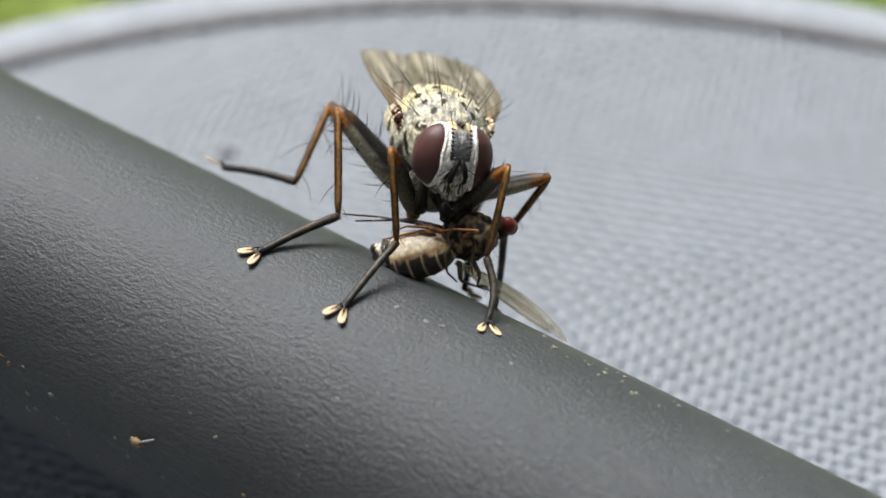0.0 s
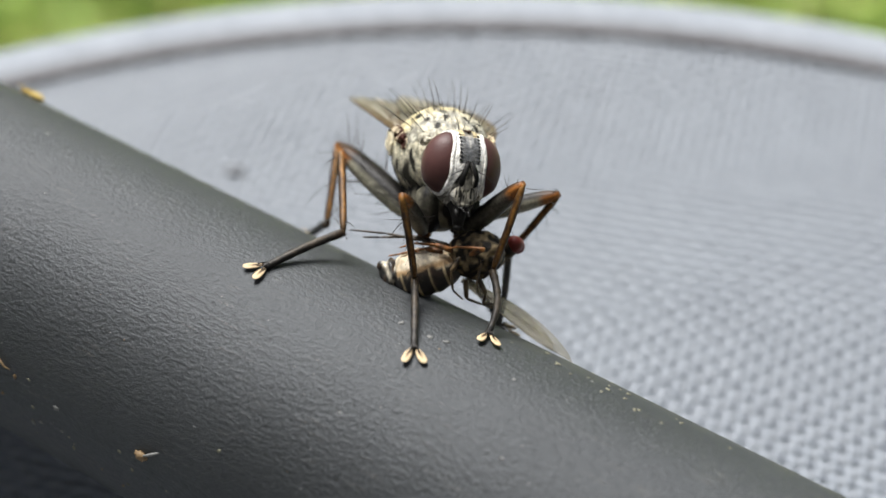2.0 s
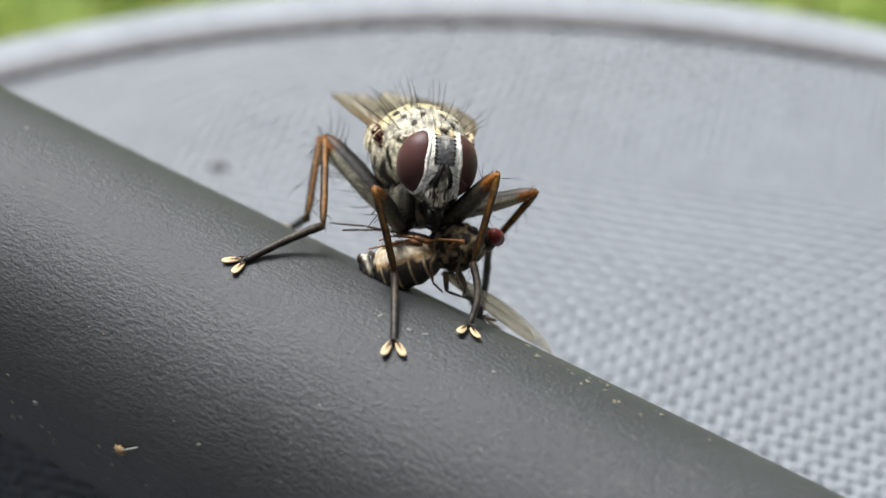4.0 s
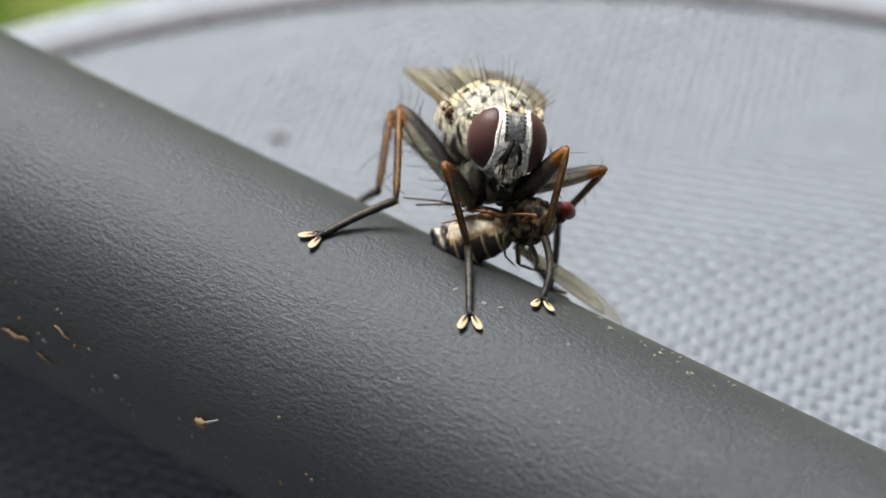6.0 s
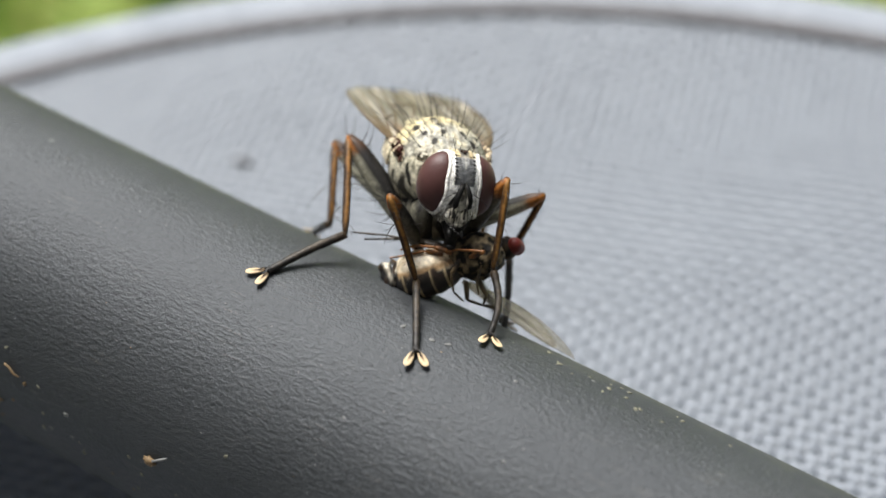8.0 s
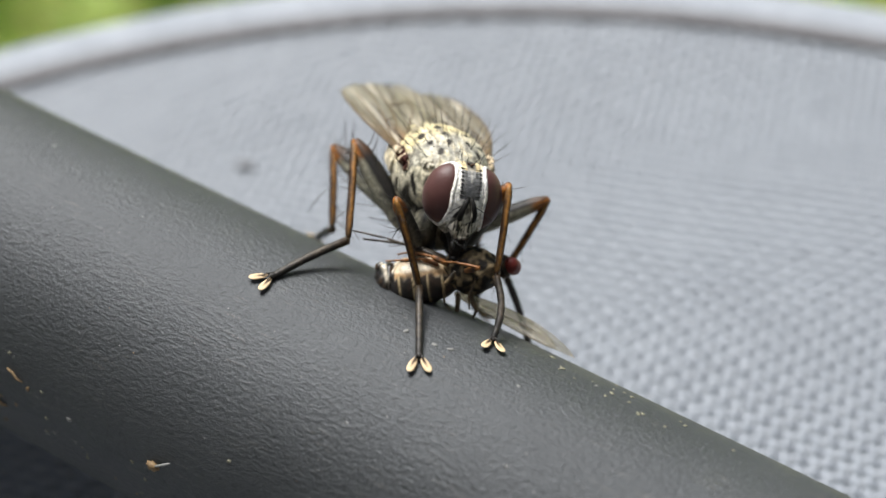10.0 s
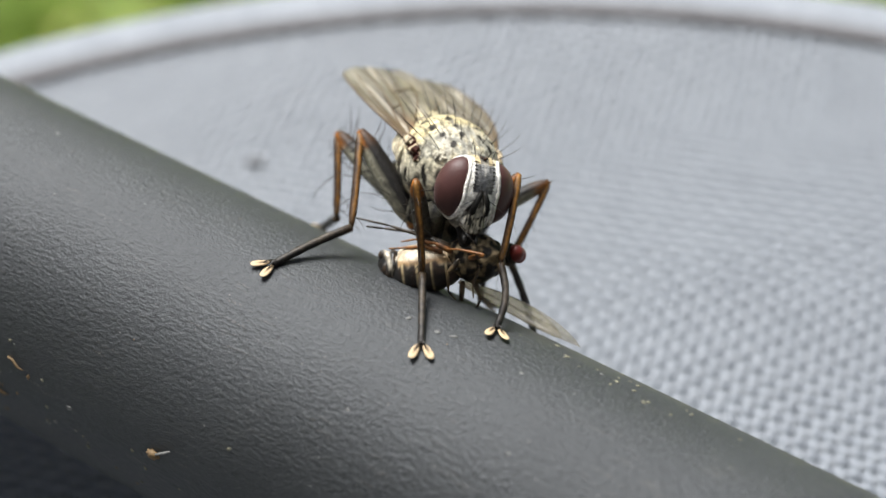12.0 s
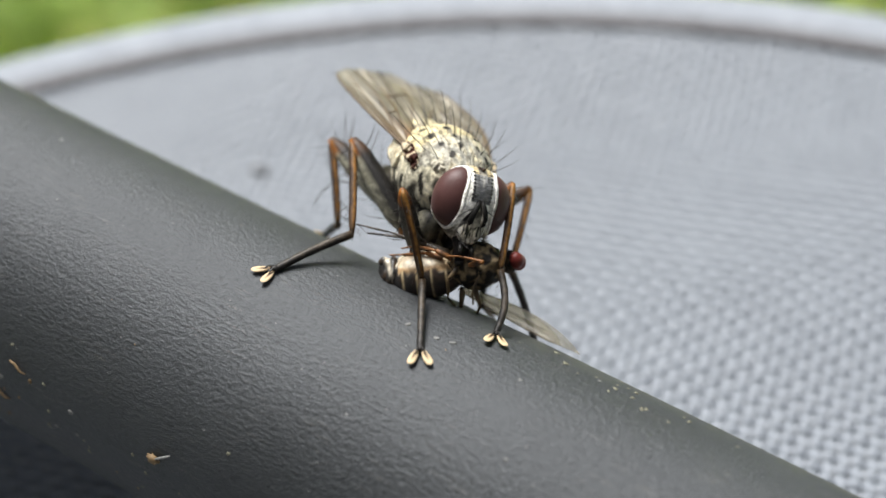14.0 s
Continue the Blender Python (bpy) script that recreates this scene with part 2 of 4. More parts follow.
def lawn():
    rng = random.Random(4)
    vs, fs = [], []
    for i in range(42000):
        x, y = (rng.uniform(-520, 560), rng.uniform(330, 1500)) if i < 15000 else (rng.gauss(0, 1300), rng.uniform(-300, 3000))
        h, w, a = rng.uniform(14, 38), rng.uniform(2.0, 4.5), rng.uniform(0, 6.28)
        lean = rng.uniform(15, 45)
        c, s, b = math.cos(a), math.sin(a), rng.uniform(0, 6.28)
        lx, ly = math.cos(b) * lean, math.sin(b) * lean
        k = len(vs)
        vs += [(x - c * w, y - s * w, 0), (x + c * w, y + s * w, 0), (x + c * w * .7 + lx * .4, y + s * w * .7 + ly * .4, h * .6),
               (x - c * w * .7 + lx * .4, y - s * w * .7 + ly * .4, h * .6), (x + lx, y + ly, h)]
        fs += [(k, k + 1, k + 2, k + 3), (k + 3, k + 2, k + 4)]
    tagged(part("grass", mesh_of("grass", vs, fs, GRASS)), "bright green lawn grass blades, some yellowing", "grass", kind="stuff")


lawn()

# ---- the lounger: tube and woven cloth ----
TUBE_A, TUBE_D, TUBE_R = Vector((8.566, 19.778, Z0 - 34.583)), Vector((0.86069, -0.50360, -0.07482)), 4.191
CLOTH_Z = Z0 - 40.0
CLOTH_C, CLOTH_SEMI = (0.08, 51.2 - 457.0), (143.4, 457.0)    # plan of the stitched line

lounger = tagged(new("sun_lounger"), "sun lounger with charcoal tube frame and grey woven cloth", "lounger")


def frame_tube():
    flat = Vector((TUBE_D.x, TUBE_D.y, 0)).normalized()
    pts = []
    for s in range(-160, 17, 4):
        pts.append(TUBE_A + TUBE_D * s)
    for k in range(1, 37):                               # levels out to lie along the cloth
        drop = -0.07482 * max(0.0, 1 - k / 6)
        pts.append(pts[-1] + flat * 4 + Vector((0, 0, drop * 4)))
    bend = 40.0
    for end, sign in ((pts[0], -1), (pts[-1], 1)):
        run = []
        for a in range(10, 91, 10):
            r = radians(a)
            run.append(end + flat * (sign * bend * math.sin(r)) - Vector((0, 0, bend * (1 - math.cos(r)))))
        last = run[-1]
        run.append(Vector((last.x, last.y, 2.0)))
        pts = run[::-1] + pts if sign < 0 else pts + run
    vs, fs = sweep(pts, [TUBE_R] * len(pts), 96)
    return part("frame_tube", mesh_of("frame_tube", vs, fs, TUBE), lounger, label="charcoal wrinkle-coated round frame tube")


tube = frame_tube()


FRONT = 300.0                                            # the cloth's front edge runs as the tube does, this far before its axis


def before_tube(x, y):
    return (x - TUBE_A.x) * -0.505 + (y - TUBE_A.y) * -0.863


def woven_cloth():
    """Plain weave: every yarn runs over and under the next, as relief in the sheet."""
    pitch, sub, yaw = 0.42, 7, radians(-14)
    nx, ny = 112 * sub, 92 * sub
    u = (np.arange(nx + 1) / sub) - 56
    v = (np.arange(ny + 1) / sub) - 46
    U, V = np.meshgrid(u, v)
    iu, iv = np.floor(U), np.floor(V)
    fu, fv = U - iu - 0.5, V - iv - 0.5
    sign = np.where((iu + iv) % 2 == 0, 1.0, -1.0)
    rng = np.random.default_rng(6)
    warp_k, weft_k = rng.normal(1.0, 0.02, 300), rng.normal(1.0, 0.02, 300)      # no two yarns alike
    cross_k = rng.normal(0.0, 0.06, (300, 300))
    ju, jv = iu.astype(int) % 300, iv.astype(int) % 300
    warp = -0.18 + 0.22 * warp_k[ju] * np.sqrt(np.clip(1 - (fu * 2.02) ** 2, 0, 1)) + 0.35 * sign * np.cos(math.pi * fv)
    weft = 0.62 * weft_k[jv] * np.sqrt(np.clip(1 - (fv * 2.9) ** 2, 0, 1)) - 0.26 * sign * np.cos(math.pi * fu)
    h = (np.maximum(warp, weft) + cross_k[jv, ju] * np.cos(math.pi * fu) * np.cos(math.pi * fv)) * pitch * 0.45
    wob = 0.05 * np.sin(U * 0.31 + 1.3 * np.sin(V * 0.17)) + 0.05 * np.sin(V * 0.23 + 0.9 * np.sin(U * 0.13))
    c, s = math.cos(yaw), math.sin(yaw)
    px, py = (U + wob) * pitch, (V + wob) * pitch
    X, Y = px * c - py * s + 0.0, px * s + py * c + 36.0
    ok = ((X - CLOTH_C[0]) / (CLOTH_SEMI[0] + 0.4)) ** 2 + ((Y - CLOTH_C[1]) / (CLOTH_SEMI[1] + 0.4)) ** 2 < 1
    ok = ok & (before_tube(X, Y) < FRONT)
    idx = np.arange((nx + 1) * (ny + 1)).reshape(ny + 1, nx + 1)
    q = np.stack([idx[:-1, :-1], idx[:-1, 1:], idx[1:, 1:], idx[1:, :-1]], -1)
    solid = np.maximum(np.abs(fu) * 2.02 < 1, np.abs(fv) * 2.9 < 1)       # pores between the yarns are open
    ok = ok & solid
    keep = ok[:-1, :-1] & ok[1:, 1:] & ok[:-1, 1:] & ok[1:, :-1]
    q = q[keep].reshape(-1, 4)
    co = np.stack([X, Y, CLOTH_Z + h], -1).reshape(-1, 3) * MM
    me = bpy.data.meshes.new("cloth")
    me.vertices.add(len(co))
    me.vertices.foreach_set("co", co.ravel())
    me.loops.add(q.size)
    me.loops.foreach_set("vertex_index", q.ravel())
    me.polygons.add(len(q))
    me.polygons.foreach_set("loop_start", np.arange(0, q.size, 4))
    me.polygons.foreach_set("use_smooth", np.ones(len(q), dtype=bool))
    me.materials.append(FABRIC)
    me.update(calc_edges=True)
    me.validate()
    tagged(part("cloth", me, lounger, label="blue-grey plain-woven polyester cloth"), kind="stuff")


woven_cloth()


def rim_path(grow, z):
    """Round the far end of the cloth, from one end of its front edge to the other."""
    n, out = 1500, []
    for k in range(n + 1):
        a = math.pi * (-0.3 + 1.6 * k / n)
        x, y = CLOTH_C[0] + (CLOTH_SEMI[0] + grow) * math.cos(a), CLOTH_C[1] + (CLOTH_SEMI[1] + grow) * math.sin(a)
        if before_tube(x, y) < FRONT:
            out.append((x, y, z))
    return out


def cloth_backing():
    """The cloth further out, one thick sheet below the woven face."""
    top, low = rim_path(1.8, CLOTH_Z - 0.3), rim_path(1.8, CLOTH_Z - 1.1)
    n = len(top)
    mid = (20.0, 30.0)
    vs = [(*mid, CLOTH_Z - 0.3)] + top + [(*mid, CLOTH_Z - 1.1)] + low
    fs = [(0, 1 + k, 1 + (k + 1) % n) for k in range(n)] + [(n + 1, n + 2 + (k + 1) % n, n + 2 + k) for k in range(n)]
    fs += [(1 + k, n + 2 + k, n + 2 + (k + 1) % n, 1 + (k + 1) % n) for k in range(n)]
    part("cloth_backing", mesh_of("cloth_backing", vs, fs, FABRIC, smooth=False), lounger)


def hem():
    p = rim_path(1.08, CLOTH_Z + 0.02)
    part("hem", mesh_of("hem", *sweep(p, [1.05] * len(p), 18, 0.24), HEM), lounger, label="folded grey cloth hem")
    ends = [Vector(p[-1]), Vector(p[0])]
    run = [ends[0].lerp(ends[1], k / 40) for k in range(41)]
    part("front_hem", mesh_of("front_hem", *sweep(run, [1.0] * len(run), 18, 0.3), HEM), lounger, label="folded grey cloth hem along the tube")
    p = rim_path(0.0, CLOTH_Z + 0.20)
    part("seam", mesh_of("seam", *sweep(p, [0.42] * len(p), 10, 0.25), SEAM), lounger, label="dark stitched seam line")


cloth_backing()
hem()

# ---- the hunting fly: x ahead, y to its left, z up, in mm from the middle of its thorax ----
fly = tagged(new("fly"), "grey-yellow hunting fly with maroon eyes, gripping a smaller fly", "fly")
PALE, DARK, BLACK = (0.56, 0.50, 0.32), (0.07, 0.066, 0.055), (0.016, 0.015, 0.014)
UMBER = (0.055, 0.035, 0.018)


def unit_bristle():
    pts = [(0, 0, 0), (0.2, 0, 0.012), (0.4, 0, 0.05), (0.6, 0, 0.12), (0.8, 0, 0.215), (0.97, 0, 0.33)]
    return mesh_of("bristle", *sweep(pts, [0.024, 0.023, 0.020, 0.016, 0.010, 0.003], 5), BRISTLE)


BRISTLE_MESH = unit_bristle()


def bristle(parent, root, way, bend, length, thick=1.0):
    """One bristle from root along way, its tip curving towards bend."""
    x = Vector(way).normalized()
    z = Vector(bend)
    z = (z - x * z.dot(x))
    z = z.normalized() if z.length > 1e-4 else x.orthogonal().normalized()
    y = z.cross(x)
    m = Matrix((x, y, z)).transposed().to_4x4()
    t = thick * 0.55
    m = Matrix.Translation(Vector(root) * MM) @ m @ Matrix.Diagonal((length, t, length * 0.8 if length < 1 else 0.8, 1))
    ob = part("bristle", BRISTLE_MESH, parent, m)
    return ob


def on_thorax(x, y, lift=1.0):
    z = 1.25 * math.sqrt(max(0.02, 1 - (x / 1.62) ** 2 - (y / 1.27) ** 2))
    return (x, y, z * lift)


SPOTS = [(-0.05, 0.32, 0.105, 0.085), (0.42, 0.30, 0.07, 0.065), (-0.55, 0.33, 0.10, 0.08), (0.80, 0.26, 0.09, 0.06),
         (0.15, 0.78, 0.085, 0.07), (-0.35, 0.80, 0.09, 0.08), (0.62, 0.68, 0.07, 0.06), (1.0, 0.5, 0.08, 0.07)]


def thorax_tint(x, y, z):
    ay = abs(y)
    n = noise.noise(Vector((x * 3.1, y * 3.1, z * 3.1)))
    m = noise.noise(Vector((x * (6.3 if x < 0.25 else 2.6) + 4, y * 6.8, z * 6.3)))
    if z > 0.35 - 0.25 * n:                              # back: cream with spots, greyer ahead of the suture
        c = blend((0.60, 0.52, 0.30), (0.41, 0.40, 0.335), (x - 0.2) / 0.4)
        c = blend(c, (0.70, 0.62, 0.42), (1.3 if x > 0.25 else 0.7) * m)
        c = blend(c, (0.16, 0.15, 0.12), 0.55 * max(0, 1 - abs(m + 0.03) / 0.05) * (1 if x > 0.25 else 0.2))
        c = blend(c, (0.20, 0.19, 0.155), 3.0 * (-m - (0.12 if x > 0.25 else 0.34)))
        g = noise.noise(Vector((x * 15, y * 15, z * 15)))
        c = blend(c, (0.14, 0.12, 0.08), 2.6 * (g - 0.34))
        c = blend(c, (0.54, 0.51, 0.43), 0.5 * max(0, 1 - abs(ay - 0.66 - 0.1 * n) / 0.14) * (1 if x > 0.15 else 0.35))
        c = blend(c, (0.17, 0.16, 0.13), 0.95 * max(0, 1 - abs(x - 0.22 + 0.16 * ay + 0.05 * n) / 0.04) * (1 if ay > 0.30 else 0.4))
        c = blend(c, (0.20, 0.18, 0.13), 0.8 * max(0, 1 - ay / 0.03) * (1 if x > 0.1 else 0.45))
        c = blend(c, (0.20, 0.17, 0.11), 0.8 * max(0, 1 - abs(ay - 0.17 - 0.03 * n) / 0.026))
        c = blend(c, (0.14, 0.12, 0.08), 0.85 * max(0, 1 - abs(ay - 0.55 - 0.04 * n) / 0.032))
        c = blend(c, (0.10, 0.09, 0.065), 0.8 * max(0, 1 - abs(ay - 0.93 - 0.05 * n) / 0.035))
        for sx, sy, rx, ry in SPOTS:
            d = math.hypot((x - sx) / rx, (ay - sy) / ry) / 1.2
            c = blend(c, (0.03, 0.027, 0.023), (1.05 - d) * 8.0)
        return c
    c = blend((0.60, 0.56, 0.42), (0.17, 0.165, 0.125), 0.22 + 1.6 * n)     # flanks: dusted olive plates between dark seams
    k = noise.noise(Vector((x * 2.4 + 7, y * 2.0, z * 2.1)))
    q = noise.noise(Vector((x * 6.5, y * 2.0 + 5, z * 2.0)))
    c = blend(c, (0.66, 0.61, 0.46), 4.0 * (q - 0.06))
    c = blend(c, (0.020, 0.018, 0.016), 7.0 * (-q - 0.05))
    c = blend(c, (0.05, 0.045, 0.035), 3.5 * (-k - 0.22))
    return blend(c, (0.018, 0.017, 0.015), (-z - 0.72) / 0.25 + 0.6 * n)


def build_thorax():
    def shape(x, y, z):
        k = 1 - 0.035 * max(0, 1 - abs(x * 1.62 - 0.22) / 0.12)
        wob = 1 + 0.02 * noise.noise(Vector((x * 4, y * 4, z * 4)))
        zz = z * (1.0 if z > 0 else 1.0 - 0.08 * x)
        return x * wob, y * k * wob * (1 - 0.10 * max(0, x) ** 2), zz * k * wob
    th = part("thorax", mesh_of("thorax", *ball((0, 0, 0), (1.62, 1.27, 1.25), 130, 190, shape), CUTICLE, thorax_tint), fly,
              label="dusty yellow-grey thorax with dark spots")
    part("scutellum", mesh_of("scutellum", *ball((-1.55, 0, 0.62), (0.62, 0.62, 0.32), 18, 24), CUTICLE,
         lambda x, y, z: blend(PALE, DARK, 1.2 - abs(abs(y) - 0.28) / 0.1)), th)
    for s in (-1, 1):
        part("shoulder", mesh_of("shoulder", *ball((0.98, s * 0.76, 0.44), (0.22, 0.17, 0.17), 26, 30, lambda x, y, z: tuple(w * (1 + .3 * noise.noise(Vector((x * 2.2, y * 2.2, z * 2.2)))) for w in (x, y, z))), CUTICLE,
             lambda x, y, z: blend((0.40, 0.375, 0.30), (0.10, 0.09, 0.07), 1.6 * noise.noise(Vector((x * 6, y * 6, z * 6))))), th)
        part("wing_hinge", mesh_of("wing_hinge", *joined(ball((0.28, s * 1.17, 0.36), (0.27, 0.15, 0.16), 26, 30, lambda x, y, z: tuple(w * (1 + .35 * noise.noise(Vector((x * 2, y * 2, z * 2 + 3)))) for w in (x, y, z))),
             ball((0.02, s * 1.24, 0.50), (0.24, 0.13, 0.14), 22, 24, lambda x, y, z: tuple(w * (1 + .4 * noise.noise(Vector((x * 2, y * 2, z * 2)))) for w in (x, y, z))), ball((0.46, s * 1.10, 0.20), (0.19, 0.12, 0.17), 20, 22, lambda x, y, z: tuple(w * (1 + .4 * noise.noise(Vector((x * 2 + 5, y * 2, z * 2)))) for w in (x, y, z)))), CUTICLE,
             lambda x, y, z: blend((0.055, 0.016, 0.010), (0.62, 0.52, 0.36), 3.5 * (noise.noise(Vector((x * 7, y * 7, z * 7))) - .02))), th,
             label="reddish brown wing hinge")
        part("calypter", mesh_of("calypter", *ball((-0.42, s * 1.25, 0.18), (0.44, 0.10, 0.34), 30, 36, lambda x, y, z: tuple(w * (1 + .30 * noise.noise(Vector((x * 2, y * 2, z * 2 + 1)))) for w in (x, y, z))), CUTICLE,
             lambda x, y, z: blend((0.78, 0.70, 0.50), (0.50, 0.40, 0.24), 1.6 * noise.noise(Vector((x * 4, y * 4, z * 4))))), th, label="cream calypter lobe")
    part("sternum", mesh_of("sternum", *ball((0.30, 0, -0.98), (1.22, 0.84, 0.94), 70, 80), UNDER,
         lambda x, y, z: blend((0.16, 0.15, 0.115), (0.010, 0.0095, 0.009), 5.0 * noise.noise(Vector((x * 5, y * 5, z * 1.4))) + .75)), th, label="dark grey breast plates")
    rng = random.Random(11)
    for x, y, ln in ((0.95, 0.3, .45), (0.42, 0.30, .62), (-0.05, 0.33, .72), (-0.55, 0.34, .85), (-1.0, 0.32, .95), (0.62, 0.72, .6),
                     (0.15, 0.80, .7), (-0.35, 0.82, .8), (-0.8, 0.75, .9), (0.95, 0.82, .55), (0.5, 1.0, .7), (-0.1, 1.04, .75), (-1.25, 0.15, .9)):
        for s in (-1, 1):
            r = on_thorax(x, s * y, 0.99)
            nrm = Vector((r[0] / 2.6, r[1] / 1.6, r[2] / 1.55)).normalized()
            way = nrm + Vector(((-0.48 if y < 0.9 else -0.3) + rng.uniform(-.15, .15), rng.uniform(-.15, .15), 0))
            bristle(th, r, way, (-1, 0, -0.2), ln * 1.5, 0.85)
    for k in range(80):
        x, y = rng.uniform(-1.3, 1.35), rng.uniform(-1.0, 1.0)
        if (x / 1.5) ** 2 + (y / 1.2) ** 2 > 0.95:
            continue
        r = on_thorax(x, y, 0.99)
        nrm = Vector((r[0] / 2.6, r[1] / 1.6, r[2] / 1.55)).normalized()
        bristle(th, r, nrm + Vector((-0.6, rng.uniform(-.2, .2), 0)), (-1, 0, 0), rng.uniform(.15, .30), 0.55)
    return th


thorax = build_thorax()


def abdomen_tint(x, y, z):
    c = blend((0.34, 0.32, 0.24), (0.13, 0.12, 0.10), (0.1 - z) / 0.5)
    for k in (-1.6, -2.5, -3.3):
        c = blend(c, DARK, 1.1 - math.hypot((x - k) / 0.22, (abs(y) - 0.38) / 0.2))
        c = blend(c, (0.10, 0.09, 0.07), 0.7 * max(0, 1 - abs(x - k - 0.42) / 0.06))
    return c


abdomen = part("abdomen", mesh_of("abdomen", *ball((-2.0, 0, -1.15), (1.4, 0.46, 0.50), 36, 40,
               lambda x, y, z: (x, y * (1 - 0.18 * max(0, -x)), z * (1 - 0.2 * max(0, -x)) - 0.12 * x * x * (x < 0))), CUTICLE, abdomen_tint), fly,
               label="grey abdomen with paired dark spots")

HEAD_AT = (1.75, 0.0, -0.10)
HEAD_SEMI = (0.66, 0.95, 1.0)
WHITE = (0.84, 0.83, 0.78)


def head_form(x, y, z):
    """The bare head without its eyes, from a point on the unit ball."""
    low = max(0.0, -z - 0.40) / 0.60
    top = max(0.0, z - 0.55) / 0.45
    return x * (1 + (0.14 * low if x > 0 else 0)) * (1 - 0.10 * top), y * (1 - 0.36 * low ** 1.2), z * (1.04 if z < 0 else 1 - 0.06 * top)


def on_head(v, lift=1.0):
    v = v.normalized()
    q = head_form(*v)
    return Vector(tuple(c * k * lift for c, k in zip(q, HEAD_SEMI)))


EYE_H, EYE_V = radians(40), radians(51)
EYE_WAY = (radians(70.5), radians(10))


def eye_way(s, r, a):
    """The way from the head's middle to a point of the eye: r from its pole (1 at the margin), a round it."""
    az, el = EYE_WAY
    c = Vector((math.cos(el) * math.cos(az), math.cos(el) * math.sin(az), math.sin(el)))
    eh = Vector((math.sin(az), -math.cos(az), 0))
    ev = eh.cross(c) * -1
    ev = ev if ev.z > 0 else -ev
    lean = radians(6)
    h, v = math.cos(a), math.sin(a)
    h = h * (1 + 0.28 * max(0, -v) * max(0, h))          # fuller towards the cheek
    h, v = h * EYE_H, v * EYE_V
    h, v = h * math.cos(lean) - v * math.sin(lean), h * math.sin(lean) + v * math.cos(lean)
    h, v = h * r, v * r
    d = math.hypot(h, v)
    w = c * math.cos(d) + (eh * h + ev * v) * (math.sin(d) / d if d > 1e-6 else 1)
    return Vector((w.x, w.y * s, w.z))


def eye_mesh(s):
    rings, seg, vs, fs = 22, 56, [], []
    for i in range(1, rings + 1):
        r = i / rings
        for j in range(seg):
            vs.append(tuple(on_head(eye_way(s, r, 2 * math.pi * j / seg), 0.985 + 0.105 * math.sqrt(max(0, 1 - r * r)))))
    vs.append(tuple(on_head(eye_way(s, 0, 0), 1.09)))
    for i in range(rings - 1):
        for j in range(seg):
            a, b = i * seg + j, i * seg + (j + 1) % seg
            fs.append((a, b, b + seg, a + seg)[::s])
    fs += [(len(vs) - 1, (j + 1) % seg, j)[::s] for j in range(seg)]
    return vs, fs


def eye_margin(s, r, lift, radius, seg=96):
    pts = [on_head(eye_way(s, r, 2 * math.pi * j / seg), lift) for j in range(seg + 1)]
    vs, fs = [], []
    for j in range(seg):
        t = (pts[j + 1] - pts[j - 1 if j else seg - 1]).normalized()
        n = pts[j].normalized()
        n = (n - t * n.dot(t)).normalized()
        w = n.cross(t)
        for k in range(8):
            a = 2 * math.pi * k / 8
            vs.append(tuple(pts[j] + w * (math.cos(a) * radius) + n * (math.sin(a) * radius * 0.7)))
    for j in range(seg):
        for k in range(8):
            a, b = j * 8 + k, j * 8 + (k + 1) % 8
            c, d = ((j + 1) % seg) * 8 + k, ((j + 1) % seg) * 8 + (k + 1) % 8
            fs.append((a, b, d, c))
    return vs, fs


def head_tint(x, y, z):
    ay = abs(y)
    n = noise.noise(Vector((x * 7, y * 7, z * 7)))
    g = noise.noise(Vector((x * 22, y * 22, z * 22)))
    if x < 0.02:                                         # back of the head
        return blend((0.13, 0.125, 0.105), (0.40, 0.38, 0.31), 1.8 * n + 0.5 * g)
    if z > 0.12:                                         # frons: slate stripe between white borders
        c = blend((0.115, 0.12, 0.125), (0.25, 0.25, 0.245), (z - 0.25) / 0.75 + 0.6 * n)
        c = blend(c, (0.42, 0.41, 0.37), 0.8 * max(0, 1 - ay / 0.04) * (z > 0.5))
        c = blend(c, (0.03, 0.03, 0.032), 0.8 * max(0, 1 - abs(ay - 0.13) / 0.04) * (z > 0.62))
        c = blend(c, WHITE, (ay - 0.245 - 0.02 * n) / 0.02)
        if z > 0.78:
            c = blend(c, (0.62, 0.50, 0.27), 0.8 if ay > 0.12 else 0.2)
            c = blend(c, (0.03, 0.026, 0.024), 1.5 - math.hypot(ay / 0.10, (z - 0.90) / 0.08))
        return c
    side = 0.05 + 0.50 * (0.14 - z)                      # face: dark antennal groove, white cheeks either side
    c = blend((0.50, 0.48, 0.42), (0.14, 0.13, 0.115), 2.2 * n + 0.2)
    if z > -0.40:
        c = blend(c, (0.016, 0.015, 0.014), 1.5 - abs(ay - side + 0.04) / 0.05)
    c = blend(c, WHITE, (ay - side - 0.01 * n) / 0.02)
    if z < -0.42:
        c = blend(c, (0.17, 0.165, 0.14), (ay - 0.46 - 0.25 * (z + 0.42)) / 0.05 + 1.6 * g)
    return blend(c, (0.03, 0.028, 0.025), (-0.90 - z) / 0.05 + n)


def plate_form(x, y, z):
    """A broad shield, hollowed at the middle, with a lip below."""
    q = abs(x) ** 0.7 * (1 if x > 0 else -1)
    return q * (1 - 0.30 * max(0, 1 - (y / 0.45) ** 2) * (z > -0.6) + 0.16 * max(0, -z - 0.4)), y * (1 - 0.22 * max(0, -z)), z


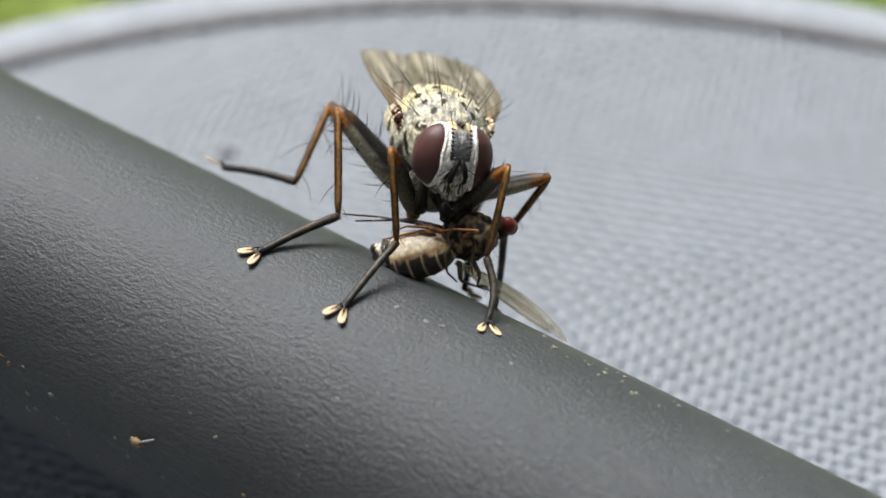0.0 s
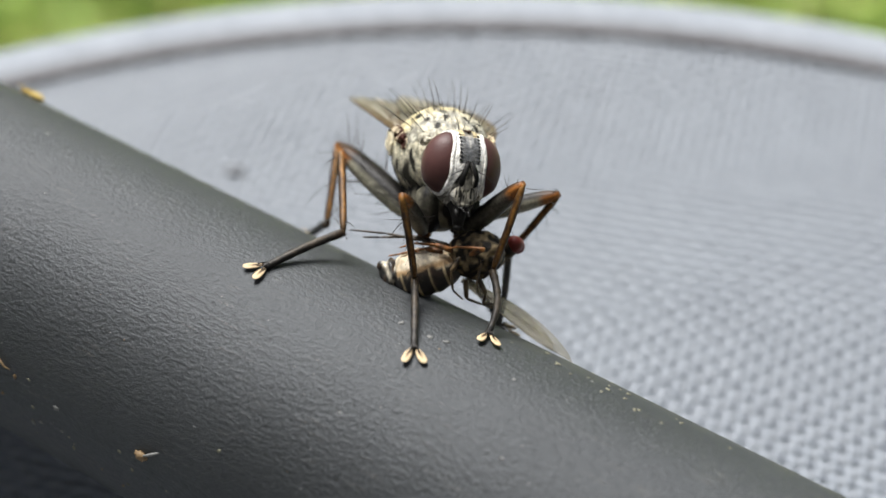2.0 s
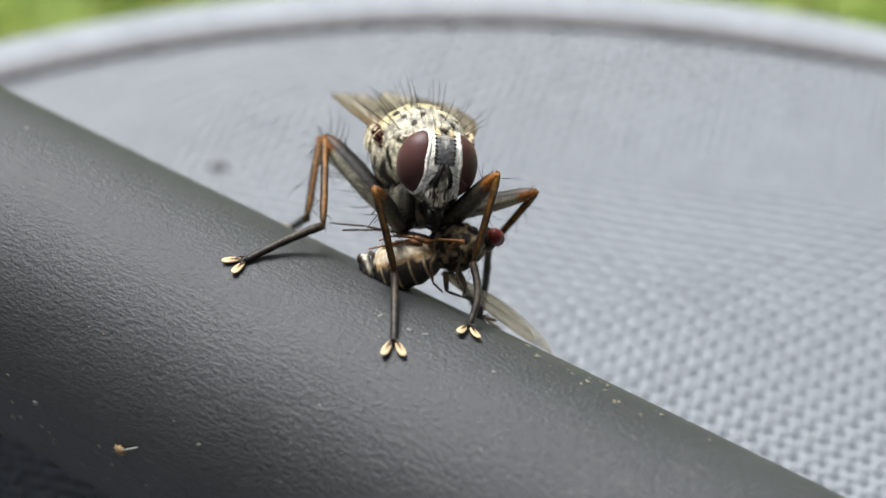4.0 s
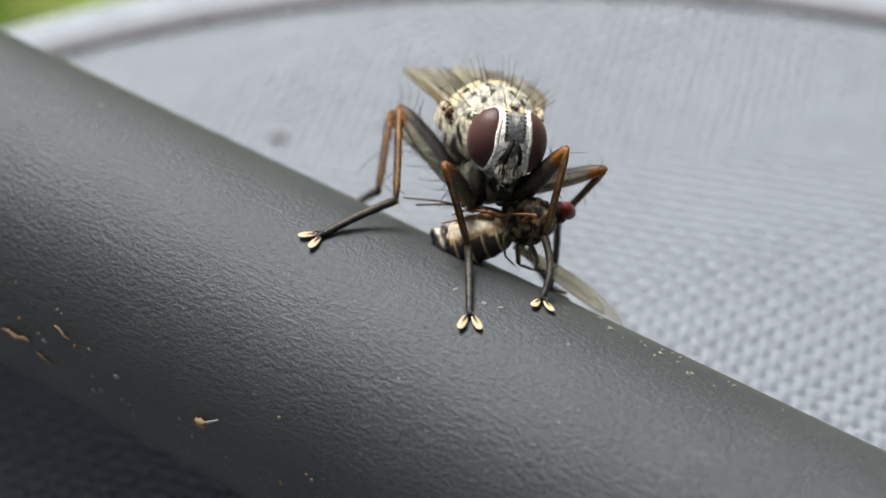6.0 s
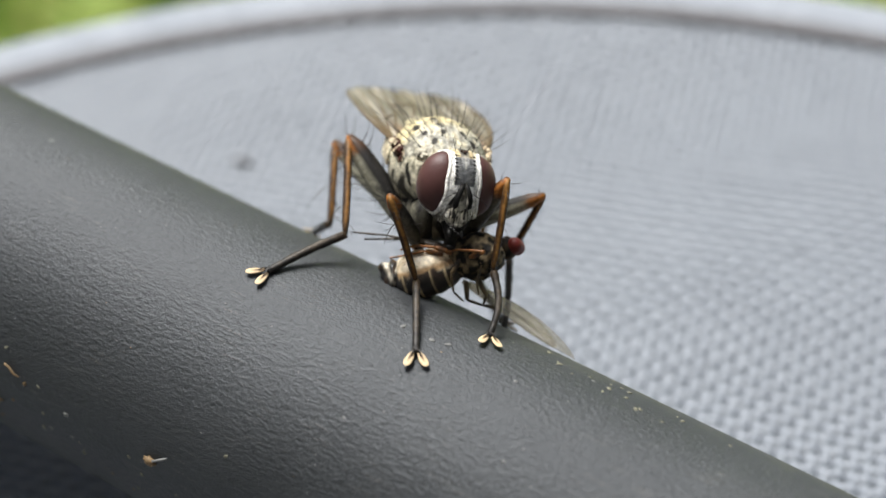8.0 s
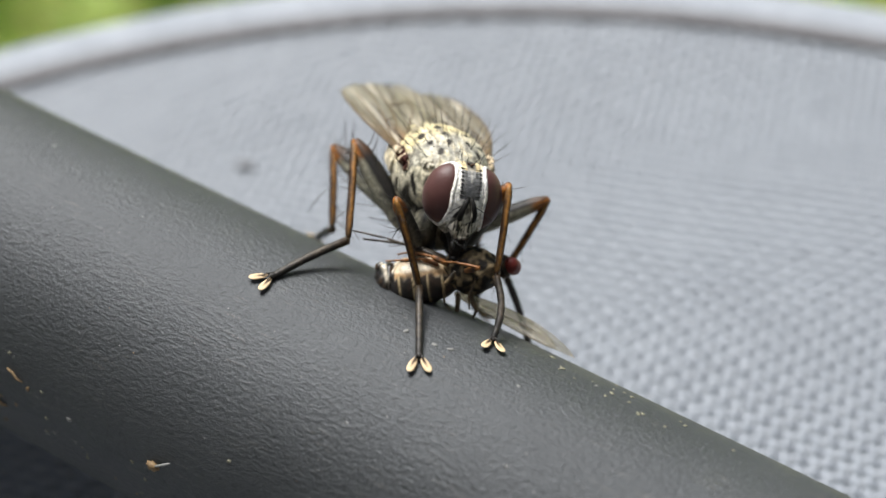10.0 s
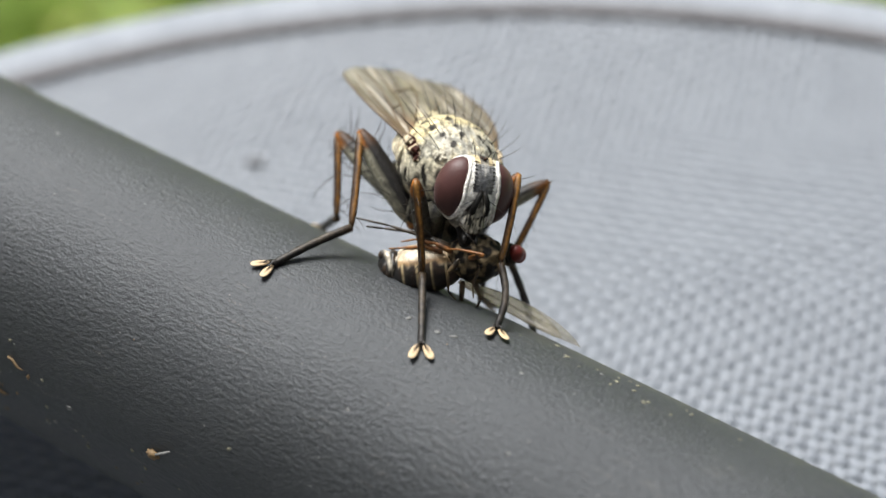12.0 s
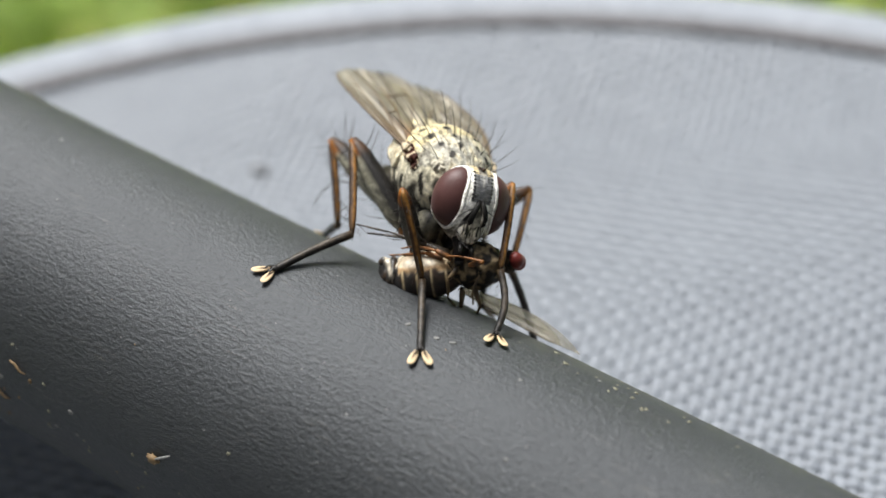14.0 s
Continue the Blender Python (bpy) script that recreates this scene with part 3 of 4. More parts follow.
def plate_tint(x, y, z):
    g = noise.noise(Vector((x * 5, y * 17, z * 4)))
    f = noise.noise(Vector((x * 25, y * 30, z * 12)))
    c = blend((0.60, 0.56, 0.45), (0.035, 0.032, 0.028), 3.0 * g + 1.0 * f + 0.35)
    c = blend(c, (0.014, 0.013, 0.012), 1.3 - abs(abs(y) - 0.155 - 0.03 * g) / 0.04 if z > -0.72 else 0)
    c = blend(c, (0.56, 0.54, 0.48), (abs(y) - 0.25) / 0.04 + 1.2 * f)
    return blend(c, (0.02, 0.018, 0.017), (-0.90 - z) / 0.04)


def build_head():
    hd = part("head", mesh_of("head", *ball((0, 0, 0), HEAD_SEMI, 150, 200, head_form), CUTICLE, head_tint), fly, at(*HEAD_AT),
              label="slate and silver fly head")
    for s in (-1, 1):
        part("eye", mesh_of("eye", *eye_mesh(s), EYE), hd, label="large maroon compound eye")
        part("eye_rim", mesh_of("eye_rim", *eye_margin(s, 1.04, 0.998, 0.050), CUTICLE, lambda x, y, z: blend(WHITE, (0.50, 0.48, 0.43), 0.9 * noise.noise(Vector((x * 8, y * 8, z * 8))))), hd,
             label="silver-white rim round the eye")
        part("cheek_fold", mesh_of("cheek_fold", *eye_margin(s, 1.19, 0.985, 0.022), CUTICLE, lambda x, y, z: blend((0.34, 0.33, 0.28), (0.04, 0.037, 0.033), 3 * noise.noise(Vector((x * 6, y * 6, z * 6))) + .4) if x < 0.40 and z < 0.3 else WHITE), hd)
        horn = [(0.63, s * 0.04, 0.17), (0.72, s * 0.075, 0.07), (0.77, s * 0.13, -0.06), (0.77, s * 0.165, -0.22), (0.74, s * 0.17, -0.38), (0.69, s * 0.165, -0.45)]
        part("antenna", mesh_of("antenna", *sweep(horn, [0.045, 0.064, 0.072, 0.082, 0.072, 0.02], 12), UNDER,
             lambda x, y, z: blend((0.50, 0.47, 0.40), (0.008, 0.0075, 0.007), (abs(y) - min(0.095, 0.32 * (0.06 - z))) / 0.02)), hd,
             label="short black antenna")
        bristle(hd, (0.76, s * 0.14, -0.02), (0.35, s * 0.9, -0.25), (0, 0, -1), 0.62, 0.45)
        for z in (0.84, 0.75, 0.66, 0.57, 0.48, 0.39, 0.30, 0.21):
            y = 0.235
            q = on_head(Vector((math.sqrt(max(0.02, 1 - (y / 0.95) ** 2 - z * z)), y / 0.95, z)), 1.005)
            root = (q.x, s * q.y, q.z)
            bristle(hd, root, (0.7, -s * 0.8, 0.1), (0, -s, -.3), 0.20, 0.75)
            part("bristle_socket", mesh_of("bristle_socket", *ball(root, (0.028, 0.042, 0.024), 6, 8), BRISTLE), hd)
        bristle(hd, (0.16, s * 0.22, 0.90), (-0.1, s * 0.3, 1), (-1, 0, 0), 0.42, 0.7)
        bristle(hd, (0.14, s * 0.10, 0.92), (0.6, s * 0.2, 1), (1, 0, 0), 0.30, 0.7)
        for k, (y, z) in enumerate(((0.22, -0.90), (0.27, -0.84), (0.31, -0.77), (0.34, -0.70), (0.16, -0.94))):
            bristle(hd, (0.62 - 0.05 * k, s * y, z), (0.8, -s * 0.45, -0.45), (0, -s, 0), 0.46 - 0.06 * k, 0.65)
        for k in range(9):                               # fringe along the cheek
            q = on_head(eye_way(s, 1.26, radians(-165 + 14 * k)), 0.99)
            bristle(hd, q, q.normalized() + Vector((0.2, 0, -0.9)), (0, 0, -1), 0.22, 0.45)
        part("palp", mesh_of("palp", *sweep([(0.42, s * .14, -.95), (0.58, s * .16, -1.06), (0.68, s * .16, -1.16)], [.04, .06, .03], 8), LEGSKIN,
             lambda x, y, z: BLACK), hd)
    part("face_plate", mesh_of("face_plate", *ball((0.45, 0, -0.66), (0.20, 0.335, 0.33), 60, 80, plate_form), CUTICLE, plate_tint), hd, label="silver-grey lower face plate")
    part("ocelli", mesh_of("ocelli", *joined(*[ball((0.20 + dx, dy, 0.90), (0.045, 0.04, 0.045), 8, 10) for dx, dy in ((0.06, 0), (-0.03, 0.06), (-0.03, -0.06))]),
         LEGSKIN, lambda x, y, z: (0.05, 0.025, 0.015)), hd)
    part("proboscis", mesh_of("proboscis", *joined(sweep([(0.22, 0, -0.86), (0.30, 0, -1.02), (0.36, 0, -1.22), (0.38, 0, -1.42)], [0.30, 0.24, 0.17, 0.12], 14),
         ball((0.40, 0, -1.46), (0.13, 0.12, 0.09), 10, 14)), UNDER, lambda x, y, z: BLACK), hd, label="dark proboscis piercing the prey")
    return hd


head = build_head()


def build_wing(s):
    """A membrane with thickness, gently pleated, on branching veins."""
    root, tip = Vector((0.15, s * 1.22, 0.42)), Vector((-4.6, 1.75, 1.00) if s > 0 else (-4.7, -1.6, 0.90))
    ax = (tip - root)
    length = ax.length
    ax.normalize()
    inner = Vector((0.05, -s, 0.16 if s < 0 else 0.10))
    inner = (inner - ax * inner.dot(ax)).normalized()
    up = ax.cross(inner) * (1 if ax.cross(inner).z > 0 else -1)

    def lead(u):
        return -(0.20 if s < 0 else 0.48) * math.sin(math.pi * min(1, u * 1.02)) + 0.16 * max(0, (u - 0.9) / 0.1) ** 2

    def trail(u):
        if u < 0.12:
            return 0.28 + u * 6.0
        k = (u - 0.12) / 0.88
        body = 1.0 + 1.0 * math.sin(math.pi * min(0.5, k * 0.9))
        return (1.40 + (body - 1.40) * math.sqrt(max(0.0, 1 - max(0, (k - 0.40) / 0.60) ** 3.0))) * 1.06

    def place(u, w, lift=0.0):
        a, b = lead(u), trail(u)
        off = a + (b - a) * w
        pleat = 0.075 * math.sin(w * 19 + 2 * u) * (1 - u * 0.8) + 0.10 * math.sin(u * 3.0 + w * 2) - 0.35 * w * w * (1 - u)
        return root + ax * (length * u + 0.34 * math.sin(math.pi * w ** 0.8) * u ** 8) + inner * off + up * (pleat + lift)

    def film(x, y, z):
        v = Vector((x, y, z)) - root
        u, w = v.dot(ax) / length, v.dot(inner)
        k = noise.noise(Vector((w * 6.5 / (0.5 + 0.5 * u), u * 1.6, s * 2.0)))
        c = blend((0.56, 0.34, 0.17), (0.38, 0.36, 0.28), u / 0.35 + 0.6 * k)
        c = blend(c, (0.82, 0.77, 0.64), 2.4 * (k - 0.04))
        return blend(c, (0.10, 0.08, 0.055), 2.2 * (-k - 0.16))

    nu, nw, vs, fs = 46, 26, [], []
    for lay in (0.0, -0.012):
        for i in range(nu + 1):
            for j in range(nw + 1):
                vs.append(tuple(place(i / nu, j / nw, lay)))
    row, layer = nw + 1, (nu + 1) * (nw + 1)
    for i in range(nu):
        for j in range(nw):
            a = i * row + j
            fs += [(a, a + 1, a + row + 1, a + row), (layer + a, layer + a + row, layer + a + row + 1, layer + a + 1)]
    for i in range(nu):
        for a in (i * row, i * row + nw):
            fs.append((a, a + row, layer + a + row, layer + a))
    for j in range(nw):
        for a in (j, nu * row + j):
            fs.append((a, a + 1, layer + a + 1, layer + a))
    wing = part("wing", mesh_of("wing", vs, fs, WING, film), fly, label="smoky translucent folded wing")
    veins = [[(u, 0.01) for u in np.linspace(0, 0.98, 16)], [(u, 0.04 + 0.07 * u) for u in np.linspace(0.02, 0.80, 14)],
             [(u, 0.08 + 0.16 * u) for u in np.linspace(0.02, 0.93, 16)], [(u, 0.14 + 0.28 * u) for u in np.linspace(0.03, 0.985, 16)],
             [(u, 0.24 + 0.34 * u) for u in np.linspace(0.05, 0.97, 16)], [(u, 0.34 + 0.62 * u) for u in np.linspace(0.05, 0.78, 14)],
             [(u, 0.46 + 0.95 * u) for u in np.linspace(0.05, 0.50, 10)],
             [(0.42, w) for w in np.linspace(0.14 + 0.28 * 0.42, 0.24 + 0.34 * 0.42, 4)], [(0.66, w) for w in np.linspace(0.24 + 0.34 * .66, 0.34 + .62 * .66, 5)]]
    for k, run in enumerate(veins):
        p = [place(u, min(0.99, w), 0.012) for u, w in run]
        r = 0.042 if k == 0 else 0.030
        part("vein", mesh_of("vein", *sweep(p, [r * (1 - 0.45 * i / len(p)) for i in range(len(p))], 6), VEIN), wing)
    return wing


WING_BASE = {-1: (0.15, -1.22, 0.42), 1: (0.15, 1.22, 0.42)}
fly_wings = {side: build_wing(side) for side in (-1, 1)}

# ---- legs: lengths in mm; where the hip sits, which way the knee points, and where ankle and foot stand ----
LEGS = {
    "front_right": dict(hip=(.9, -.45, -1.9), coxa=(1.1, -.42, -.7), femur=2.47, tibia=2.33, tarsus=2.2, pole=(.54, -.33, .19), thick=(.205, .105),
                        stand=[(0.0, (-1.11, 28.24, -29.12), (-2.32, 26.41, -29.38)), (1.6, (-1.11, 28.24, -29.12), (-2.32, 26.41, -29.38)),
                               (1.8, (-.78, 27.91, -29.51), (-.73, 25.65, -29.52)), (14.0, (-.78, 27.91, -29.51), (-.73, 25.65, -29.52))]),
    "middle_right": dict(hip=(.2, -.6, -1.6), coxa=(.3, -.5, -.9), femur=2.78, tibia=2.77, tarsus=2.25, pole=(-.15, .24, .18), thick=(.29, .115),
                         stand=[(0.0, (-2.62, 29.41, -29.37), (-4.46, 28.05, -29.21)), (14.0, (-2.62, 29.41, -29.37), (-4.46, 28.05, -29.21))]),
    "hind_right": dict(hip=(-.45, -.6, -1.4), coxa=(-.3, -.5, -.85), femur=2.99, tibia=2.36, tarsus=2.3, pole=(-.66, -.18, .68), thick=(.275, .115),
                       stand=[(0.0, (-3.87, 31.29, -30.0), (-6.13, 32.39, -30.44)), (1.6, (-3.87, 31.29, -30.0), (-6.13, 32.39, -30.44)),
                              (1.7, (-4.2, 31.16, -29.02), (-5.2, 31.63, -27.87)),
                              (1.8, (-3.23, 30.94, -30.58), (-3.82, 32.16, -32.16)), (14.0, (-3.23, 30.94, -30.58), (-3.82, 32.16, -32.16))]),
    "front_left": dict(hip=(.9, .5, -1.9), coxa=(1.1, .42, -.7), femur=2.66, tibia=2.33, tarsus=1.72, turn=-8, bend=0.16, pole=(.4, .22, .87), thick=(.225, .105),
                       stand=[(0.0, (1.08, 28.1, -29.56), (1.07, 26.52, -30.12)), (1.6, (1.08, 28.1, -29.56), (1.07, 26.52, -30.12)),
                              (1.8, (1.13, 28.26, -29.58), (1.01, 26.57, -30.12)), (14.0, (1.13, 28.26, -29.58), (1.01, 26.57, -30.12))]),
    "middle_left": dict(hip=(.2, .6, -1.6), coxa=(.3, .5, -.9), femur=2.75, tibia=2.3, tarsus=2.1, pole=(.351, .926, .139), thick=(.22, .105),
                        stand=[(0.0, (1.54, 30.2, -30.97), (1.32, 28.8, -31.6)), (7.6, (1.54, 30.2, -30.97), (1.32, 28.8, -31.6)),
                               (9.8, (1.31, 29.9, -31.24), (1.8, 28.62, -32.2)), (14.0, (1.31, 29.9, -31.24), (1.8, 28.62, -32.2))]),
    "hind_left": dict(hip=(-.45, .6, -1.4), coxa=(-.3, .5, -.85), femur=2.5, tibia=2.2, tarsus=1.8, pole=(-.7, .3, .6), thick=(.22, .105),
                      bend=-0.12, stand=[(0.0, (0.6, 30.94, -31.31), (0.5, 29.3, -32.19)), (1.6, (0.6, 30.94, -31.31), (0.5, 29.3, -32.19)),
                             (1.8, (0.47, 30.4, -32.1), (1.26, 29.0, -32.26)), (7.6, (0.47, 30.4, -32.1), (1.26, 29.0, -32.26)),
                             (9.8, (0.6, 30.94, -31.31), (0.5, 29.3, -32.19)), (14.0, (0.6, 30.94, -31.31), (0.5, 29.3, -32.19))]),
}


def limb(name, length, r0, r1, tint, parent, bulge=0.0, bow=0.0, seg=14, n=14):
    pts, rad = [], []
    for i in range(n + 1):
        u = i / n
        pts.append((length * u, 0, bow * math.sin(math.pi * u)))
        end = 0.55 + 0.45 * min(1, min(u, 1 - u) * 9)
        rad.append((r0 + (r1 - r0) * u + bulge * math.sin(math.pi * u)) * end)
    return part(name, mesh_of(name, *sweep(pts, rad, seg), LEGSKIN, tint), parent)


def build_leg(key, leg, rng):
    a, b = leg["thick"]
    lf, lt, la = leg["femur"], leg["tibia"], leg["tarsus"]
    hip, top = Vector(leg["hip"]), Vector(leg["coxa"])
    p = [top.lerp(hip, u) for u in (0, .15, .4, .7, .9, 1)]
    wide = 1.1 if key.startswith("front") else 1.0
    shade = (0.075, 0.07, 0.055) if key.startswith("front") else (0.36, 0.35, 0.27)
    hairy = 1.35 if key == "hind_right" else 1.0 if key.endswith("right") else 0.6
    part("coxa", mesh_of("coxa", *sweep(p, [.22 * wide, .36 * wide, .36 * wide, .32 * wide, .26 * wide, .14], 16), UNDER,
         lambda x, y, z: blend((0.12, 0.113, 0.085), (0.010, 0.0095, 0.009), 4.5 * noise.noise(Vector((x * 7, y * 7, z * 1.6))) + .85)), fly)
    part("trochanter", mesh_of("trochanter", *ball(tuple(hip), (0.19, 0.19, 0.19), 12, 16), LEGSKIN,
         lambda x, y, z: blend((0.24, 0.10, 0.025), (0.06, 0.03, 0.015), 2 * noise.noise(Vector((x * 6, y * 6, z * 6))) + .3)), fly, label="orange-brown leg joint")
    fem = limb("femur", lf, a * .85, a * .66, lambda x, y, z: blend(blend(shade, (0.012, 0.011, 0.010), (z + .10 * noise.noise(Vector((x * 4, y * 9, z * 9)))) / 0.10 + .35),
               blend((0.33, 0.12, 0.022), (0.05, 0.025, 0.012), z / .1 + .2), (x / lf - 0.78) / 0.08), fly, a * .35)
    tib = limb("tibia", lt, b * .95, b * .85, lambda x, y, z: blend(blend((0.25, 0.118, 0.026), (0.034, 0.017, 0.008), abs(y + .01) / 0.055 - .12 + .9 * noise.noise(Vector((x * 5, y * 9, z * 9)))), UMBER, (x / lt - 0.84) / 0.16), fly, 0.0, 0.05)
    n, pts, rad = 20, [], []
    for i in range(n + 1):
        u = i / n
        pts.append((la * u, leg.get("bend", 0) * math.sin(math.pi * u), 0.06 * math.sin(math.pi * u)))
        rad.append(b * (0.98 - 0.14 * u) * (0.92 + 0.10 * abs(math.sin(u * 5 * math.pi))))
    tar = part("tarsus", mesh_of("tarsus", *sweep(pts, rad, 10), LEGSKIN, lambda x, y, z: blend(blend(UMBER, (0.014, 0.013, 0.012), x / la * 5), (0.06, 0.048, 0.036), (z - .10) / .05 + noise.noise(Vector((x * 6, y * 6, z * 6))))), fly,
               label="black jointed tarsus")
    foot = part("foot", mesh_of("foot", *ball((0.0, 0, 0.05), (0.12, 0.10, 0.07), 10, 12), LEGSKIN, lambda x, y, z: (0.02, 0.017, 0.015)), fly)
    for s in (-1, 1):
        pad = ball((0.28, 0, 0.03), (0.265, 0.112, 0.045), 24, 24, lambda x, y, z: (x, y * (0.85 + 0.3 * x), z * (1 - .35 * (1 - y * y)) + 0.3 * x * x))
        part("pulvillus", mesh_of("pulvillus", *pad, PAD, lambda x, y, z: blend((0.60, 0.46, 0.28), (0.06, 0.030, 0.012), 1.5 - math.hypot((x - .20) / .17, y / .036))), foot,
             at(0.02, s * 0.045, 0.0, 0, 0, s * 23), "cream foot pad with brown centre")
        part("claw", mesh_of("claw", *sweep([(0, s * .03, .08), (.13, s * .08, .13), (.25, s * .12, .06)], [.03, .022, .006], 6), BRISTLE), foot)
    for k in range(46):
        u, ang = rng.uniform(0.12, 0.97), rng.uniform(0, 6.28)
        r = a * 0.8
        d = Vector((0.45, math.cos(ang), math.sin(ang)))
        bristle(fem, (lf * u, r * .8 * math.cos(ang), r * .8 * math.sin(ang)), d, (1, 0, 0), (rng.uniform(.20, .42) if k % 4 else 0.74) * hairy, 0.6)
    for k in range(22):
        u, ang = 0.12 + 0.039 * k, rng.uniform(0, 6.28)
        d = Vector((0.7, math.cos(ang), math.sin(ang)))
        bristle(tib, (lt * u, b * .8 * math.cos(ang), b * .8 * math.sin(ang)), d, (1, 0, 0), (rng.uniform(.15, .30) if k % 5 else 0.66) * hairy, 0.6)
    for k in range(4):
        ang = 1.57 * k + 0.6
        bristle(tib, (lt * .97, b * .8 * math.cos(ang), b * .8 * math.sin(ang)), (0.9, math.cos(ang), math.sin(ang)), (1, 0, 0), .28, 0.6)
    for k in range(44):
        u, ang = rng.uniform(.05, .95), rng.uniform(0, 6.28)
        bristle(tar, (la * u, b * .6 * math.cos(ang), b * .6 * math.sin(ang) + .05 * math.sin(math.pi * u)), (0.8, math.cos(ang), math.sin(ang)), (1, 0, 0), rng.uniform(.09, .17), 0.4)
    return fem, tib, tar, foot


leg_parts = {}
leg_rng = random.Random(21)
for key, leg in LEGS.items():
    leg_parts[key] = build_leg(key, leg, leg_rng)

# ---- the prey: x towards its head, lying on its side under the hunter ----
prey = tagged(new("small_fly"), "small dead fly with banded pale belly and red eyes", "fly")


def prey_tint(x, y, z):
    """Cream belly uppermost, black plates below with narrow pale joints."""
    n = noise.noise(Vector((x * 4, y * 4, z * 4)))
    c = blend((0.66, 0.57, 0.42), (0.38, 0.27, 0.15), 1.6 * n - 0.1)
    k = (x + 0.80) / 0.36
    f = abs(k - math.floor(k) - 0.5) * 2
    plate = blend((0.030, 0.025, 0.021), (0.60, 0.48, 0.28), (f - 0.80) * 9)
    plate = blend(plate, (0.12, 0.045, 0.02), 0.5 * max(0, n))
    c = blend(c, (0.34, 0.22, 0.11), 1.6 * max(0, 1 - abs(z - 0.22) / 0.12))
    c = blend(c, plate, (0.20 + 0.22 * n - z) / 0.07)
    if x < -0.56:
        c = blend((0.025, 0.022, 0.02), (0.55, 0.5, 0.4), 2.5 * (n - .12))
    return c


prey_wings = []
WING_ROOT = (0.72, 0.25, -0.55)


def build_prey():
    ab = part("abdomen", mesh_of("abdomen", *ball((0.14, 0, 0), (0.98, 0.62, 0.60), 90, 80,
         lambda x, y, z: (x, y * (1 - .12 * x * x + .34 * max(0, -x)), z * (1 - .12 * x * x + .34 * max(0, -x)) * (1 + 0.018 * math.sin((x * .98 + .94) / .36 * 6.283)))), PREYSKIN, prey_tint), prey, label="pale cream belly with black bands")
    part("tail_tip", mesh_of("tail_tip", *joined(ball((-0.72, 0.0, 0.08), (0.36, 0.43, 0.44), 26, 30, lambda x, y, z: tuple(w * (1 + .22 * noise.noise(Vector((x * 3, y * 3, z * 3)))) for w in (x, y, z))), ball((-0.93, -0.1, 0.44), (0.13, 0.12, 0.14), 12, 14),
         ball((-1.00, 0.1, 0.28), (0.1, 0.1, 0.09), 10, 12)), PREYSKIN, lambda x, y, z: blend(blend(BLACK, (0.10, 0.06, 0.03), 2 * noise.noise(Vector((x * 5, y * 5, z * 5)))), (0.62, 0.56, 0.44), 1.4 - abs(x + 0.70 + 0.25 * z) / 0.05)), ab)
    # Brown-grey mottling; thorax and head tints also carry the hunter's shade.
    th = part("thorax", mesh_of("thorax", *ball((1.30, 0.34, 0.12), (0.74, 0.58, 0.62), 60, 70, lambda x, y, z: tuple(w * (1 + .12 * noise.noise(Vector((x * 3, y * 3, z * 3)))) for w in (x, y, z))), UNDER,
         lambda x, y, z: blend((0.22, 0.17, 0.10), (0.018, 0.016, 0.014), 4.0 * noise.noise(Vector((x * 5, y * 5, z * 5))) + .5)), prey, label="dark grey-brown prey thorax")
    hd = part("head", mesh_of("head", *ball((2.06, 0.66, -0.06), (0.24, 0.30, 0.30), 18, 22), UNDER, lambda x, y, z: blend((0.05, 0.035, 0.02), (0.015, 0.013, 0.012), 3 * noise.noise(Vector((x * 6, y * 6, z * 6))) + .5)), prey)
    for s in (-1, 1):
        part("eye", mesh_of("eye", *ball((2.28, 0.66 + s * 0.06, -0.06 - s * 0.07), (0.20, 0.20, 0.23), 22, 26), PREYEYE), hd, label="small red compound eye")
    for s, tip in ((1, (3.02, -0.80, -2.92)), (-1, (2.55, -0.45, -2.72))):
        root, tip = Vector(WING_ROOT), Vector(tip)
        ax = tip - root
        side = Vector((0.45, 0.42, 0.75)) if s > 0 else Vector((0.2, 0.8, 0.5))
        side = (side - ax * (side.dot(ax) / ax.length_squared)).normalized()
        nrm = ax.cross(side).normalized()
        vs, fs, nu, nw = [], [], 30, 10
        for lay in (0, 0.01):
            for i in range(nu + 1):
                u = i / nu
                w = 0.36 * math.sin(math.pi * min(1, 0.06 + u * 0.94) ** 1.3) ** 0.6
                for j in range(nw + 1):
                    v = j / nw
                    p = root + ax * u + side * (w * (v * 1.25 - 0.25)) + nrm * (lay + 0.05 * math.sin(u * 5 + v * 3) + 0.03 * math.sin(v * 14))
                    vs.append(tuple(p))
        row, layer = nw + 1, (nu + 1) * (nw + 1)
        for i in range(nu):
            for j in range(nw):
                a = i * row + j
                fs += [(a, a + 1, a + row + 1, a + row), (layer + a, layer + a + row, layer + a + row + 1, layer + a + 1)]
        wg = part("wing", mesh_of("wing", vs, fs, PREYWING, lambda x, y, z: blend((0.62, 0.52, 0.38), (0.92, 0.90, 0.90), (x - .7) / 0.8)), prey, label="clear iridescent crumpled wing")
        prey_wings.append(wg)
        for k in (-0.2, 0.35, 0.95):
            p = []
            for u in np.linspace(0, .96, 14):
                w = 0.36 * math.sin(math.pi * min(1, 0.06 + u * 0.94) ** 1.3) ** 0.6
                p.append(root + ax * float(u) + side * (w * k) + nrm * (0.02 + 0.05 * math.sin(u * 5 + (k + .25) / 1.25 * 3)))
            part("vein", mesh_of("vein", *sweep(p, [0.008 * (1 - .5 * i / 14) for i in range(14)], 5), VEIN), wg)
